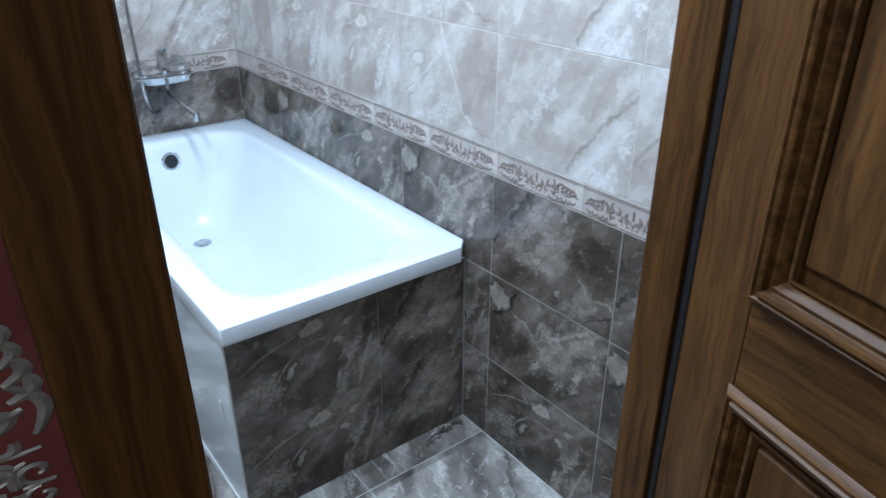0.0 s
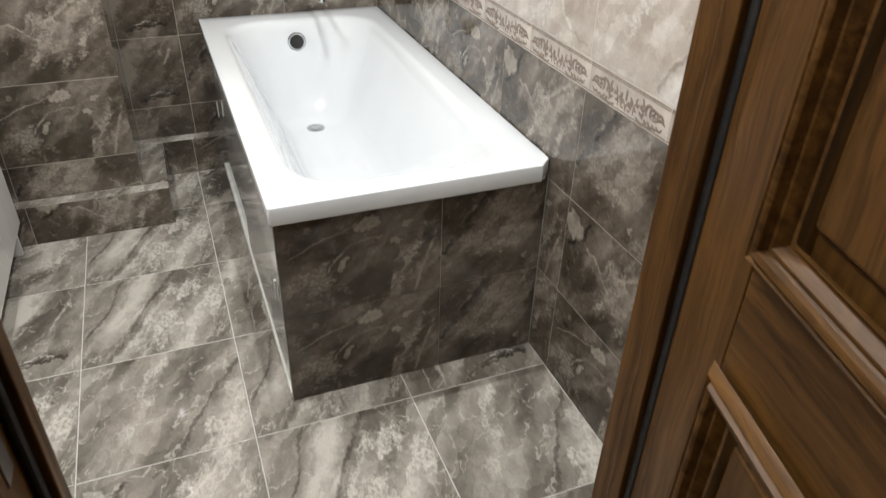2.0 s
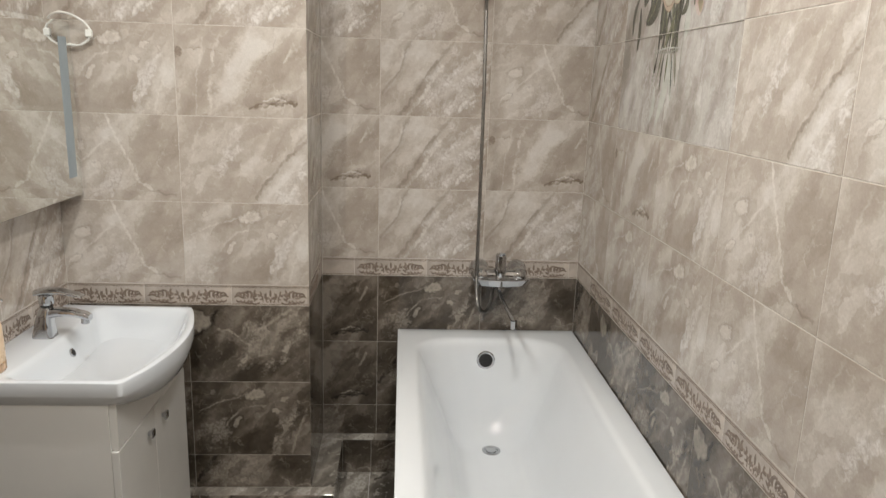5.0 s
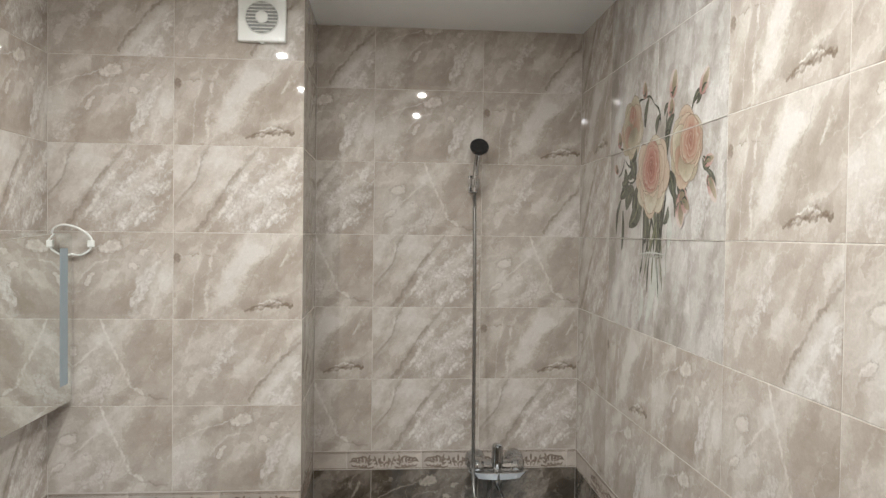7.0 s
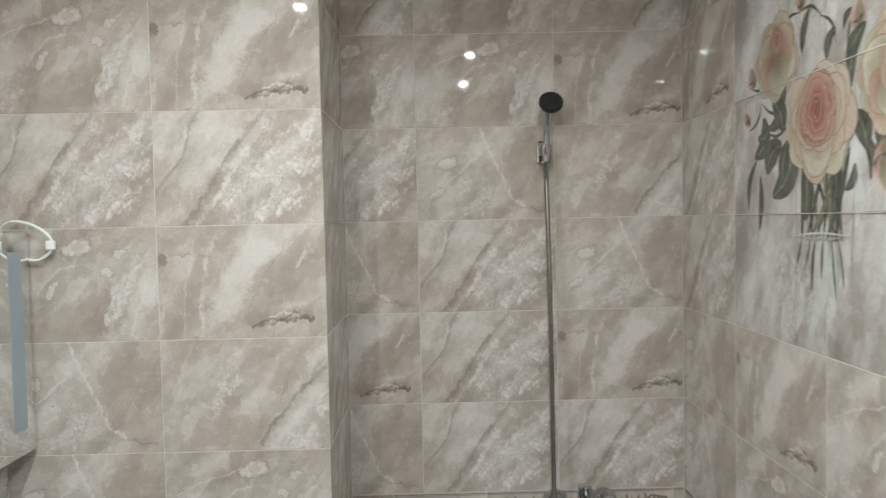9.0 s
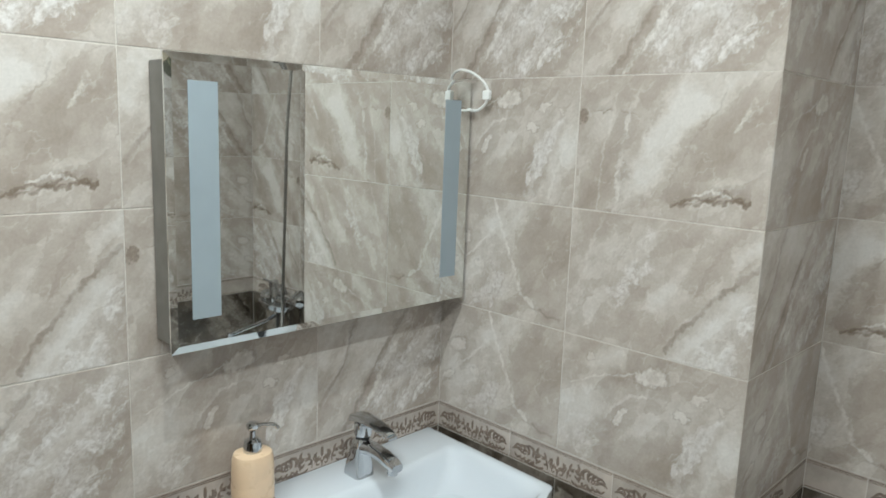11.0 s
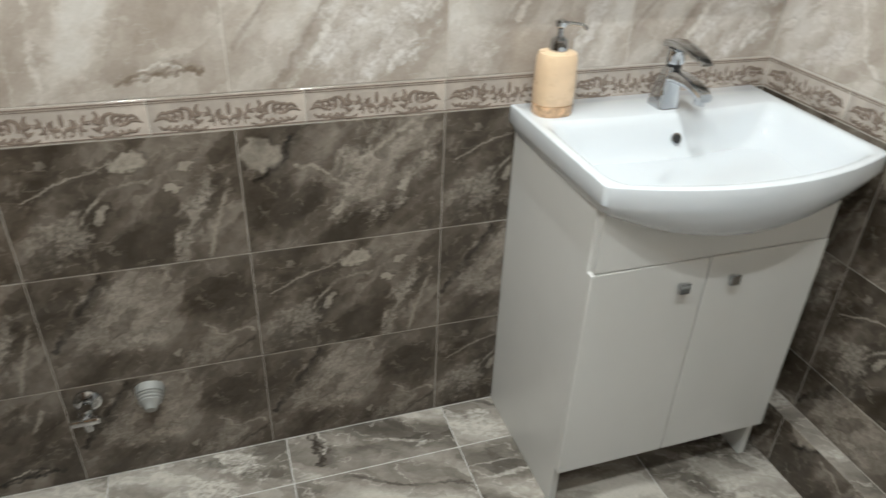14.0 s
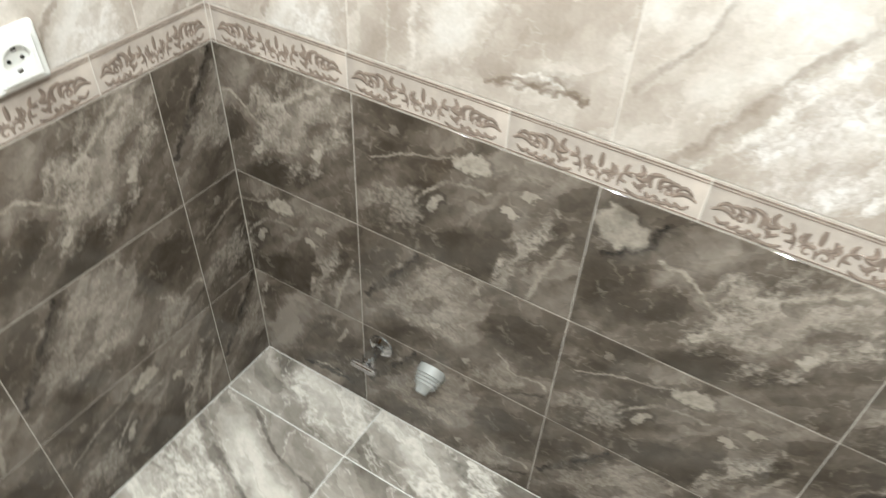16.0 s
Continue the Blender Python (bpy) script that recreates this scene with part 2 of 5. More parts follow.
def marble(name, key, tones, pebble, vein_dark, vein_light, patch, rough, streak=54.0, tall=1.0, veins=1.0, pale=1.0, drift=0.68, cracks=0.20):
    """Printed, glazed stone-look tile. The design's marks lie on clouds drawn out along a diagonal;
    the tile's object colour holds how far a cut tile lies from the middle of the whole one."""
    n = Nodes(name, rough)
    seed = ord(key) - 60
    sep = n.add("ShaderNodeSeparateColor")
    n.put(sep.inputs[0], n.add("ShaderNodeObjectInfo").outputs["Color"])
    comb = n.add("ShaderNodeCombineXYZ")
    n.put(comb.inputs[0], n.math("SUBTRACT", sep.outputs[1], 0.5))
    n.put(comb.inputs[2], n.math("SUBTRACT", sep.outputs[2], 0.5))
    flat = n.vec("MULTIPLY", n.vec("ADD", n.vec("MULTIPLY", n.coords(), (1.0, 0.0, 1.0)), comb.outputs[0]), (1.0, 1.0, 1.0 / tall))
    p0 = n.vec("ADD", flat, (seed * 2.37, 0.0, seed * 1.73))
    half = (0.5, 0.5, 0.5)
    wide = n.vec("MULTIPLY", n.vec("SUBTRACT", n.noise(p0, 13.0, 4.0, 0.6, colour=True), half), (0.046, 0.0, 0.046))
    fine = n.vec("MULTIPLY", n.vec("SUBTRACT", n.noise(p0, 62.0, 4.0, 0.65, colour=True), half), (0.022, 0.0, 0.022))
    both = n.vec("ADD", wide, fine)
    mark = n.vec("ADD", flat, both)
    soft = n.vec("ADD", mark, wide)
    pn = n.vec("ADD", p0, both)
    clouds = n.noise(n.mapped(pn, (0, streak, 0), (2.6, 1.0, 10.0)), 1.0, 4.0, 0.5)
    mottle = n.noise(pn, 27.0, 6.0, 0.64)
    inner = n.noise(n.vec("ADD", p0, fine), 95.0, 5.0, 0.72)
    tone = n.math("ADD", n.math("MULTIPLY", clouds, 1.15 * drift), n.math("MULTIPLY", mottle, 1.0 - drift))
    # broken shards with crisp edges, each a little lighter or darker
    for size, amount in (((4.0, 1.0, 13.0), 0.08), ((13.0, 1.0, 30.0), 0.10)):
        shard = n.add("ShaderNodeTexVoronoi")
        n.put(shard.inputs["Vector"], n.mapped(pn, (0, streak - 6, 0), size))
        shard.inputs["Scale"].default_value = 1.0
        hue = n.add("ShaderNodeSeparateColor")
        n.put(hue.inputs[0], shard.outputs["Color"])
        tone = n.math("ADD", tone, n.math("MULTIPLY", n.math("SUBTRACT", hue.outputs[0], 0.5), amount))
    tone = n.math("SUBTRACT", tone, 0.075 * drift)
    for mark_kind, *v in PRINTS[key]:
        if mark_kind == "tone":
            tone = n.math("ADD", tone, n.math("MULTIPLY", n.span(area(n, soft, *v[:5]), 1.2, 0.5), 1.35 * v[5]))
    base = n.ramp(tone, tones)
    # grainy pale crystals, within the design's patches and sparsely elsewhere
    lump = n.noise(n.mapped(pn, (0, streak, 0), (14.0, 1.0, 24.0)), 1.0, 6.0, 0.72)
    where = n.span(lump, 0.62, 0.70, 0.0, 0.5)
    for mark_kind, *v in PRINTS[key]:
        if mark_kind == "crystal":
            d = n.math("ADD", area(n, soft, *v[:5]), n.math("MULTIPLY", n.math("SUBTRACT", 0.5, lump), 4.2))
            where = n.math("MAXIMUM", where, n.math("MULTIPLY", n.span(d, 1.15, 0.55), v[5]))
    gran = n.math("MULTIPLY", n.span(inner, 0.36, 0.60, 0.20, 1.0), n.span(n.math("ADD", n.math("MULTIPLY", hue.outputs[1], 0.35), n.math("MULTIPLY", lump, 0.9)), 0.45, 0.75, 0.25, 1.0))
    base = n.mix(n.math("MULTIPLY", n.math("MULTIPLY", where, gran), pale), base, patch)
    # hairline cracks filled with calcite
    ridge = n.math("ABSOLUTE", n.math("SUBTRACT", n.noise(n.mapped(pn, (0, streak - 20, 0), (7.0, 1.0, 12.0)), 1.0, 3.0, 0.55), 0.5))
    crack = n.math("MULTIPLY", n.span(ridge, 0.012, 0.002), n.span(mottle, 0.45, 0.53))
    base = n.mix(n.math("MULTIPLY", crack, cracks), base, vein_light)
    for mark_kind, *v in PRINTS[key]:
        if mark_kind == "pale":
            line, stain = stroke_mask(n, mark, v[0], v[1])
            base = n.mix(n.math("MULTIPLY", n.math("MULTIPLY", line, n.math("MULTIPLY", n.span(inner, 0.28, 0.56, 0.15, 1.0), n.span(lump, 0.38, 0.56, 0.15, 1.0))), v[2] * pale), base, vein_light)
        elif mark_kind == "vein":
            line, stain = stroke_mask(n, mark, v[0], v[1])
            base = n.mix(n.math("MULTIPLY", stain, 0.30 * v[2] * veins), base, vein_dark)
            base = n.mix(n.math("MULTIPLY", n.math("MULTIPLY", line, n.math("MULTIPLY", n.span(inner, 0.25, 0.55, 0.30, 1.0), n.span(lump, 0.62, 0.42, 0.30, 1.0))), v[2] * veins), base, vein_dark)
        elif mark_kind in ("peb", "spot"):
            d = area(n, n.vec("ADD", mark, n.vec("SCALE", fine, 0.6)), *v[:5])
            tint = n.mix(n.span(inner, 0.35, 0.65), pebble, vein_light) if mark_kind == "peb" else vein_dark
            body = n.math("MULTIPLY", n.span(d, 1.12, 0.80), n.span(n.math("ADD", lump, n.math("MULTIPLY", inner, 0.5)), 0.60, 0.85, 0.40, 1.0))
            base = n.mix(n.math("MULTIPLY", body, v[5] * 0.85), base, tint)
            if mark_kind == "peb":
                base = n.mix(n.math("MULTIPLY", n.math("MULTIPLY", n.span(d, 1.40, 1.08), n.span(d, 0.92, 1.08)), n.span(mottle, 0.40, 0.60, 0.0, 0.35)), base, vein_dark)
    # fine print grain
    grain = n.span(n.noise(p0, 170.0, 4.0, 0.7), 0.25, 0.75, 0.93, 1.06)
    gcol = n.add("ShaderNodeCombineColor")
    for k in range(3):
        n.put(gcol.inputs[k], grain)
    n.colour(n.mix(1.0, base, gcol.outputs[0], "MULTIPLY"))
    n.put(n.bsdf.inputs["Roughness"], n.span(mottle, 0.3, 0.7, rough * 0.8, rough * 1.25))
    n.bump(n.noise(p0, 9.0, 2.0), 0.03, 0.003)
    return n.mat


LIGHT_TILE = {k: marble("light_marble_tile", k, [(0.30, (0.348, 0.297, 0.251)), (0.42, (0.405, 0.352, 0.304)), (0.50, (0.451, 0.399, 0.349)), (0.58, (0.530, 0.483, 0.432)), (0.70, (0.624, 0.588, 0.548))],
                        (0.662, 0.612, 0.558), (0.170, 0.129, 0.095), (0.713, 0.680, 0.636), (0.713, 0.687, 0.663), 0.03, veins=0.85, pale=0.9) for k in "ABCDE"}
DARK_TILE = {k: marble("dark_marble_tile", k, [(0.31, (0.045, 0.036, 0.026)), (0.42, (0.071, 0.057, 0.043)), (0.50, (0.108, 0.089, 0.070)), (0.59, (0.171, 0.144, 0.118)), (0.70, (0.270, 0.235, 0.199))],
                       (0.464, 0.415, 0.350), (0.015, 0.012, 0.009), (0.421, 0.375, 0.315), (0.400, 0.354, 0.302), 0.035, streak=50.0) for k in "ACFG"}
DECOR_TILE = {k: marble("decor_marble_tile", k, [(0.31, (0.281, 0.249, 0.218)), (0.42, (0.361, 0.327, 0.293)), (0.50, (0.427, 0.394, 0.361)), (0.58, (0.509, 0.481, 0.450)), (0.70, (0.630, 0.610, 0.585))],
                        (0.543, 0.509, 0.468), (0.204, 0.175, 0.146), (0.630, 0.606, 0.575), (0.630, 0.609, 0.585), 0.03, streak=78.0, veins=0.25, pale=0.7) for k in "BD"}
FLOOR_TILE = {k: marble("floor_marble_tile", k, [(0.31, (0.092, 0.081, 0.067)), (0.42, (0.169, 0.150, 0.127)), (0.50, (0.246, 0.220, 0.190)), (0.58, (0.343, 0.313, 0.274)), (0.70, (0.511, 0.475, 0.423))],
                        (0.511, 0.469, 0.413), (0.049, 0.040, 0.032), (0.587, 0.549, 0.493), (0.565, 0.527, 0.473), 0.03, streak=52.0, tall=1.45, veins=1.2, drift=0.75, cracks=0.45) for k in "ABDF"}


def plain(name, col, rough=0.4, metal=0.0, vary=0.12, scale=14.0, bump=0.0, coat=0.0):
    n = Nodes(name, rough, metal)
    f = n.noise(n.coords(), scale, 5.0, 0.6)
    lo, hi = tuple(c * (1 - vary) for c in col), tuple(min(1.0, c * (1 + vary)) for c in col)
    n.colour(n.ramp(f, [(0.3, lo), (0.7, hi)]))
    n.put(n.bsdf.inputs["Roughness"], n.span(n.noise(n.coords(), scale * 2.3, 3.0), 0.3, 0.7, rough * 0.85, min(1.0, rough * 1.2)))
    n.bsdf.inputs["Coat Weight"].default_value = coat
    n.bsdf.inputs["Coat Roughness"].default_value = 0.02
    if bump:
        n.bump(n.noise(n.coords(), scale * 4, 4.0), bump, 0.001)
    return n.mat


def wood(name, dark, mid, light, rough=0.38, along=2):
    """Stained oak: long grain along the local axis, open pores, cathedral figure."""
    n = Nodes(name, rough)
    sc = [64.0, 64.0, 64.0]
    sc[along] = 2.6
    c = n.coords()
    wob = n.vec("SCALE", n.vec("SUBTRACT", n.noise(c, 3.0, 3.0, colour=True), (0.5, 0.5, 0.5)), 0.06)
    p = n.vec("ADD", c, wob)
    fig = n.noise(n.mapped(p, (0, 0, 0), tuple(sc)), 1.0, 6.0, 0.62, 0.6)
    sc2 = [260.0, 260.0, 260.0]
    sc2[along] = 6.0
    pores = n.noise(n.mapped(p, (0, 0, 0), tuple(sc2)), 1.0, 3.0, 0.7)
    base = n.ramp(fig, [(0.34, dark), (0.5, mid), (0.68, light)])
    base = n.mix(n.span(pores, 0.52, 0.68, 0.0, 0.6), base, dark)
    n.colour(base)
    n.put(n.bsdf.inputs["Roughness"], n.span(fig, 0.3, 0.7, rough * 1.2, rough * 0.8))
    n.bump(pores, 0.25, 0.0006)
    n.bsdf.inputs["Specular IOR Level"].default_value = 0.16
    return n.mat


OAK = ((0.046, 0.0205, 0.0049), (0.092, 0.042, 0.0100), (0.142, 0.067, 0.0166))
WOOD_V = wood("stained_oak_upright", *OAK)
WOOD_H = wood("stained_oak_rail", *OAK, along=0)
# dark brown paint for the shade in the door's carved grooves
GROOVE_SHADE = plain("painted_groove_shade", (0.022, 0.010, 0.003), 0.5, vary=0.3, scale=60)
GROUT_L = plain("beige_grout", (0.56, 0.52, 0.47), 0.8, bump=0.2, scale=60)
GROUT_D = plain("grey_grout", (0.37, 0.34, 0.30), 0.8, bump=0.2, scale=60)
GROUT_F = plain("floor_grout", (0.52, 0.50, 0.47), 0.8, vary=0.2, bump=0.2, scale=40)
BORDER = plain("border_glaze", (0.455, 0.400, 0.352), 0.12, vary=0.26, scale=12)
ORNAMENT = plain("border_relief_brown", (0.21, 0.165, 0.135), 0.22, vary=0.3, scale=60)
CEILING = plain("white_ceiling_paint", (0.80, 0.80, 0.79), 0.55, vary=0.02, scale=3)
ACRYLIC = plain("white_acrylic", (0.745, 0.770, 0.795), 0.08, vary=0.015, scale=4, coat=0.4)
CERAMIC = plain("white_sanitary_ceramic", (0.70, 0.735, 0.775), 0.035, vary=0.015, scale=5, coat=0.6)
LACQUER = plain("white_lacquered_board", (0.70, 0.695, 0.675), 0.22, vary=0.02, scale=5)
SCREEN = plain("pale_grey_gloss_screen", (0.62, 0.64, 0.66), 0.07, vary=0.03, scale=3, coat=0.5)
CHROME = plain("chrome", (0.56, 0.57, 0.585), 0.022, 1.0, vary=0.04, scale=30)
STEEL = plain("brushed_steel_hose", (0.30, 0.29, 0.275), 0.34, 1.0, vary=0.15, scale=50)
BLACK = plain("black_rubber", (0.012, 0.011, 0.011), 0.55, vary=0.3, scale=40)
# near-black paint stands in for the shade inside holes and gaps
HOLE_SHADE = plain("painted_hole_shade", (0.02, 0.02, 0.02), 0.7, vary=0.2)
WHITE_PLASTIC = plain("white_plastic", (0.80, 0.80, 0.77), 0.28, vary=0.03, scale=8)
GREY_PLASTIC = plain("grey_plastic_pipe", (0.29, 0.29, 0.275), 0.4, vary=0.08, scale=30)
FROSTED = plain("sandblasted_mirror_strip", (0.31, 0.36, 0.39), 0.6, vary=0.05, scale=6)
BACKING = plain("grey_backing_board", (0.20, 0.19, 0.17), 0.5, vary=0.1, scale=12)
SOAP = plain("peach_soap", (0.78, 0.58, 0.385), 0.3, vary=0.08, scale=20, coat=0.3)
SOAP_LOW = plain("peach_soap_shell_base", (0.56, 0.37, 0.22), 0.2, vary=0.6, scale=75, coat=0.3)
PLASTER = plain("pale_plaster", (0.55, 0.52, 0.47), 0.8, vary=0.06, scale=8)
LAMINATE = wood("hall_laminate", (0.07, 0.04, 0.02), (0.14, 0.085, 0.045), (0.2, 0.13, 0.075), 0.4, along=0)
SILVER = plain("silver_wallpaper_relief", (0.36, 0.32, 0.27), 0.38, 0.35, vary=0.3, scale=70, bump=0.4)

n_ = Nodes("mirror_silver", 0.015, 1.0)
n_.colour((0.86, 0.88, 0.87))
MIRROR = n_.mat

n_ = Nodes("downlight_lens", 0.3)
n_.colour((0.9, 0.9, 0.88))
n_.bsdf.inputs["Emission Color"].default_value = (1.0, 0.95, 0.88, 1)
n_.bsdf.inputs["Emission Strength"].default_value = 25.0
LENS = n_.mat

n_ = Nodes("blue_indicator", 0.3)
n_.colour((0.1, 0.2, 0.9))
n_.bsdf.inputs["Emission Color"].default_value = (0.15, 0.3, 1.0, 1)
n_.bsdf.inputs["Emission Strength"].default_value = 6.0
BLUE_LED = n_.mat

n_ = Nodes("red_damask_paper", 0.6)
f_ = n_.noise(n_.coords(), 9.0, 4.0, 0.6)
n_.colour(n_.ramp(f_, [(0.35, (0.16, 0.035, 0.028)), (0.65, (0.24, 0.06, 0.045))]))
n_.bump(n_.noise(n_.coords(), 240.0, 3.0), 0.4, 0.0006)
PAPER = n_.mat


def print_ink(name, a, b, scale=26.0):
    n = Nodes(name, 0.14)
    n.colour(n.ramp(n.noise(n.coords(), scale, 5.0, 0.6, 0.8), [(0.32, a), (0.68, b)]))
    return n.mat


def petal_ink(name, base, body, rim, reach):
    """Printed petal: shaded at its foot, fading to a pale rim; soft streaks run outwards."""
    n = Nodes(name, 0.10)
    c = n.coords()
    size = n.vec("LENGTH", c, (0, 0, 0))
    size = n.tree.nodes[-1].outputs["Value"]
    wob = n.math("MULTIPLY", n.math("SUBTRACT", n.noise(c, 38.0, 4.0), 0.5), 0.35)
    far = n.math("ADD", n.math("DIVIDE", size, reach), wob)
    col = n.ramp(far, [(0.15, base), (0.62, body), (0.92, rim)])
    n.colour(n.mix(n.span(n.noise(c, 120.0, 3.0), 0.35, 0.7, 0.0, 0.22), col, base))
    return n.mat


def spiral_ink(name, deep, mid, pale, rim, reach):
    """Printed heart of a rose: petals wound in a spiral, each shaded at its foot with a pale lip."""
    n = Nodes(name, 0.10)
    c = n.vec("ADD", n.coords(), n.vec("SCALE", n.vec("SUBTRACT", n.noise(n.coords(), 20.0, 3.0, colour=True), (0.5, 0.5, 0.5)), 0.044))
    xyz = n.add("ShaderNodeSeparateXYZ")
    n.put(xyz.inputs[0], c)
    y, z = n.math("MULTIPLY", xyz.outputs[1], 1.18), xyz.outputs[2]
    rad = n.math("DIVIDE", n.math("POWER", n.math("ADD", n.math("MULTIPLY", y, y), n.math("MULTIPLY", z, z)), 0.5), reach)
    ang = n.math("DIVIDE", n.math("ARCTAN2", z, y), 2 * math.pi)
    wound = n.math("FRACT", n.math("ADD", n.math("MULTIPLY", n.math("POWER", rad, 0.75), 4.3), n.math("ADD", ang, n.math("MULTIPLY", n.noise(c, 30.0, 2.0), 1.3))))
    tone = n.ramp(n.math("ADD", rad, n.math("MULTIPLY", n.math("SUBTRACT", wound, 0.5), 0.30)), [(0.08, deep), (0.48, mid), (0.95, pale)])
    tone = n.mix(n.span(wound, 0.30, 0.02, 0.0, 0.60), tone, deep)
    n.colour(n.mix(n.math("MULTIPLY", n.math("MULTIPLY", n.span(wound, 0.70, 0.97), n.span(n.noise(c, 55.0, 2.0), 0.35, 0.6, 0.3, 1.0)), 0.6), tone, rim))
    return n.mat


INK_CREAM = petal_ink("print_cream_petal", (0.183, 0.149, 0.100), (0.354, 0.303, 0.220), (0.500, 0.445, 0.348), 0.088)
INK_PEACH = petal_ink("print_peach_petal", (0.224, 0.118, 0.081), (0.358, 0.249, 0.185), (0.476, 0.386, 0.302), 0.088)
INK_HEART = spiral_ink("print_pink_heart", (0.215, 0.085, 0.064), (0.330, 0.165, 0.128), (0.370, 0.245, 0.190), (0.430, 0.320, 0.255), 0.080)
INK_HEART_PALE = spiral_ink("print_peach_heart", (0.255, 0.125, 0.090), (0.350, 0.220, 0.165), (0.380, 0.300, 0.225), (0.430, 0.350, 0.280), 0.080)
INK_SHADE = print_ink("print_petal_shade", (0.20, 0.142, 0.102), (0.285, 0.225, 0.165))
INK_LEAF = print_ink("print_grey_leaf", (0.045, 0.046, 0.036), (0.115, 0.115, 0.090))
INK_STEM = print_ink("print_stem", (0.10, 0.105, 0.062), (0.23, 0.23, 0.155))
INK_BUD = petal_ink("print_bud", (0.30, 0.165, 0.145), (0.430, 0.290, 0.260), (0.540, 0.460, 0.415), 0.050)
INK_GLASS = print_ink("print_glass", (0.46, 0.465, 0.42), (0.58, 0.585, 0.54))
INK_LINE = print_ink("print_outline", (0.27, 0.275, 0.235), (0.40, 0.40, 0.355))


# ---- building helpers ----
def part(name, bm, material, parent, label="", smooth=False):
    """Links a bmesh as one mesh object under a thing or a part."""
    me = bpy.data.meshes.new(name)
    bm.normal_update()
    bm.to_mesh(me)
    bm.free()
    me.materials.append(material)
    if smooth:
        for poly in me.polygons:
            poly.use_smooth = True
        me.set_sharp_from_angle(angle=radians(38))
    ob = new(name, me)
    if parent is not None:
        ob.parent = parent
    if label:
        ob["label"] = label
    return ob


def thing(name, label, category, group="", kind="", at=(0, 0, 0)):
    ob = new(name)
    ob.empty_display_size = 0.05
    ob.location = at
    return tagged(ob, label, category, group, kind)


def box(bm, x0, x1, y0, y1, z0, z1, bevel=0.0, segs=2):
    r = bmesh.ops.create_cube(bm, size=1.0)
    vs = r["verts"]
    bmesh.ops.transform(bm, verts=vs, matrix=Matrix.LocRotScale(((x0 + x1) / 2, (y0 + y1) / 2, (z0 + z1) / 2), None, (x1 - x0, y1 - y0, z1 - z0)))
    if bevel:
        es = list({e for v in vs for e in v.link_edges})
        bmesh.ops.bevel(bm, geom=es, offset=bevel, segments=segs, affect="EDGES", profile=0.5)
    return bm


def boxed(*a, **k):
    return box(bmesh.new(), *a, **k)


def rod(bm, p, q, r0, r1=None, segs=20):
    """A closed, tapered round bar from p to q."""
    p, q = Vector(p), Vector(q)
    r1 = r0 if r1 is None else r1
    d = q - p
    r = bmesh.ops.create_cone(bm, cap_ends=True, segments=segs, radius1=r0, radius2=r1, depth=d.length)
    m = Matrix.Translation((p + q) / 2) @ d.to_track_quat("Z", "Y").to_matrix().to_4x4()
    bmesh.ops.transform(bm, verts=r["verts"], matrix=m)
    return bm


def turned(bm, profile, m=None, segs=28):
    """A turned body from (radius, height) pairs round the local z axis."""
    rings = []
    for r, z in profile:
        rings.append([bm.verts.new((r * math.cos(2 * math.pi * k / segs), r * math.sin(2 * math.pi * k / segs), z)) for k in range(segs)])
    for a, b in zip(rings, rings[1:]):
        for k in range(segs):
            bm.faces.new((a[k], a[(k + 1) % segs], b[(k + 1) % segs], b[k]))
    bm.faces.new(rings[0][::-1])
    bm.faces.new(rings[-1])
    if m is not None:
        bmesh.ops.transform(bm, verts=[v for ring in rings for v in ring], matrix=m)
    return bm


def tube(bm, points, radius, segs=12, ribs=0.0):
    """A round tube along smooth points; ribs make a corrugated hose."""
    pts = [Vector(p) for p in points]
    rings, prev = [], None
    for i, p in enumerate(pts):
        d = (pts[min(i + 1, len(pts) - 1)] - pts[max(i - 1, 0)]).normalized()
        side = prev if prev is not None else (Vector((1, 0, 0)) if abs(d.x) < 0.9 else Vector((0, 1, 0)))
        side = (side - d * side.dot(d)).normalized()
        up = d.cross(side)
        prev = side
        r = radius * (1 + (ribs if i % 2 else -ribs))
        rings.append([bm.verts.new(p + side * (r * math.cos(2 * math.pi * k / segs)) + up * (r * math.sin(2 * math.pi * k / segs))) for k in range(segs)])
    for a, b in zip(rings, rings[1:]):
        for k in range(segs):
            bm.faces.new((a[k], a[(k + 1) % segs], b[(k + 1) % segs], b[k]))
    bm.faces.new(rings[0][::-1])
    bm.faces.new(rings[-1])
    return bm


def spline(keys, n):
    """Points of a Catmull-Rom curve through the keys."""
    ks = [Vector(k) for k in keys]
    ks = [ks[0] * 2 - ks[1], *ks, ks[-1] * 2 - ks[-2]]
    out = []
    for i in range(1, len(ks) - 2):
        a, b, c, d = ks[i - 1:i + 3]
        for j in range(n):
            t = j / n
            out.append(0.5 * ((2 * b) + (c - a) * t + (2 * a - 5 * b + 4 * c - d) * t * t + (3 * b - a - 3 * c + d) * t ** 3))
    out.append(ks[-2])
    return out


def loft(bm, loops, close_first=False, close_last=True):
    rings = [[bm.verts.new(p) for p in loop] for loop in loops]
    count = len(rings[0])
    for a, b in zip(rings, rings[1:]):
        for k in range(count):
            bm.faces.new((a[k], a[(k + 1) % count], b[(k + 1) % count], b[k]))
    if close_first:
        bm.faces.new(rings[0][::-1])
    if close_last:
        bm.faces.new(rings[-1])
    return bm


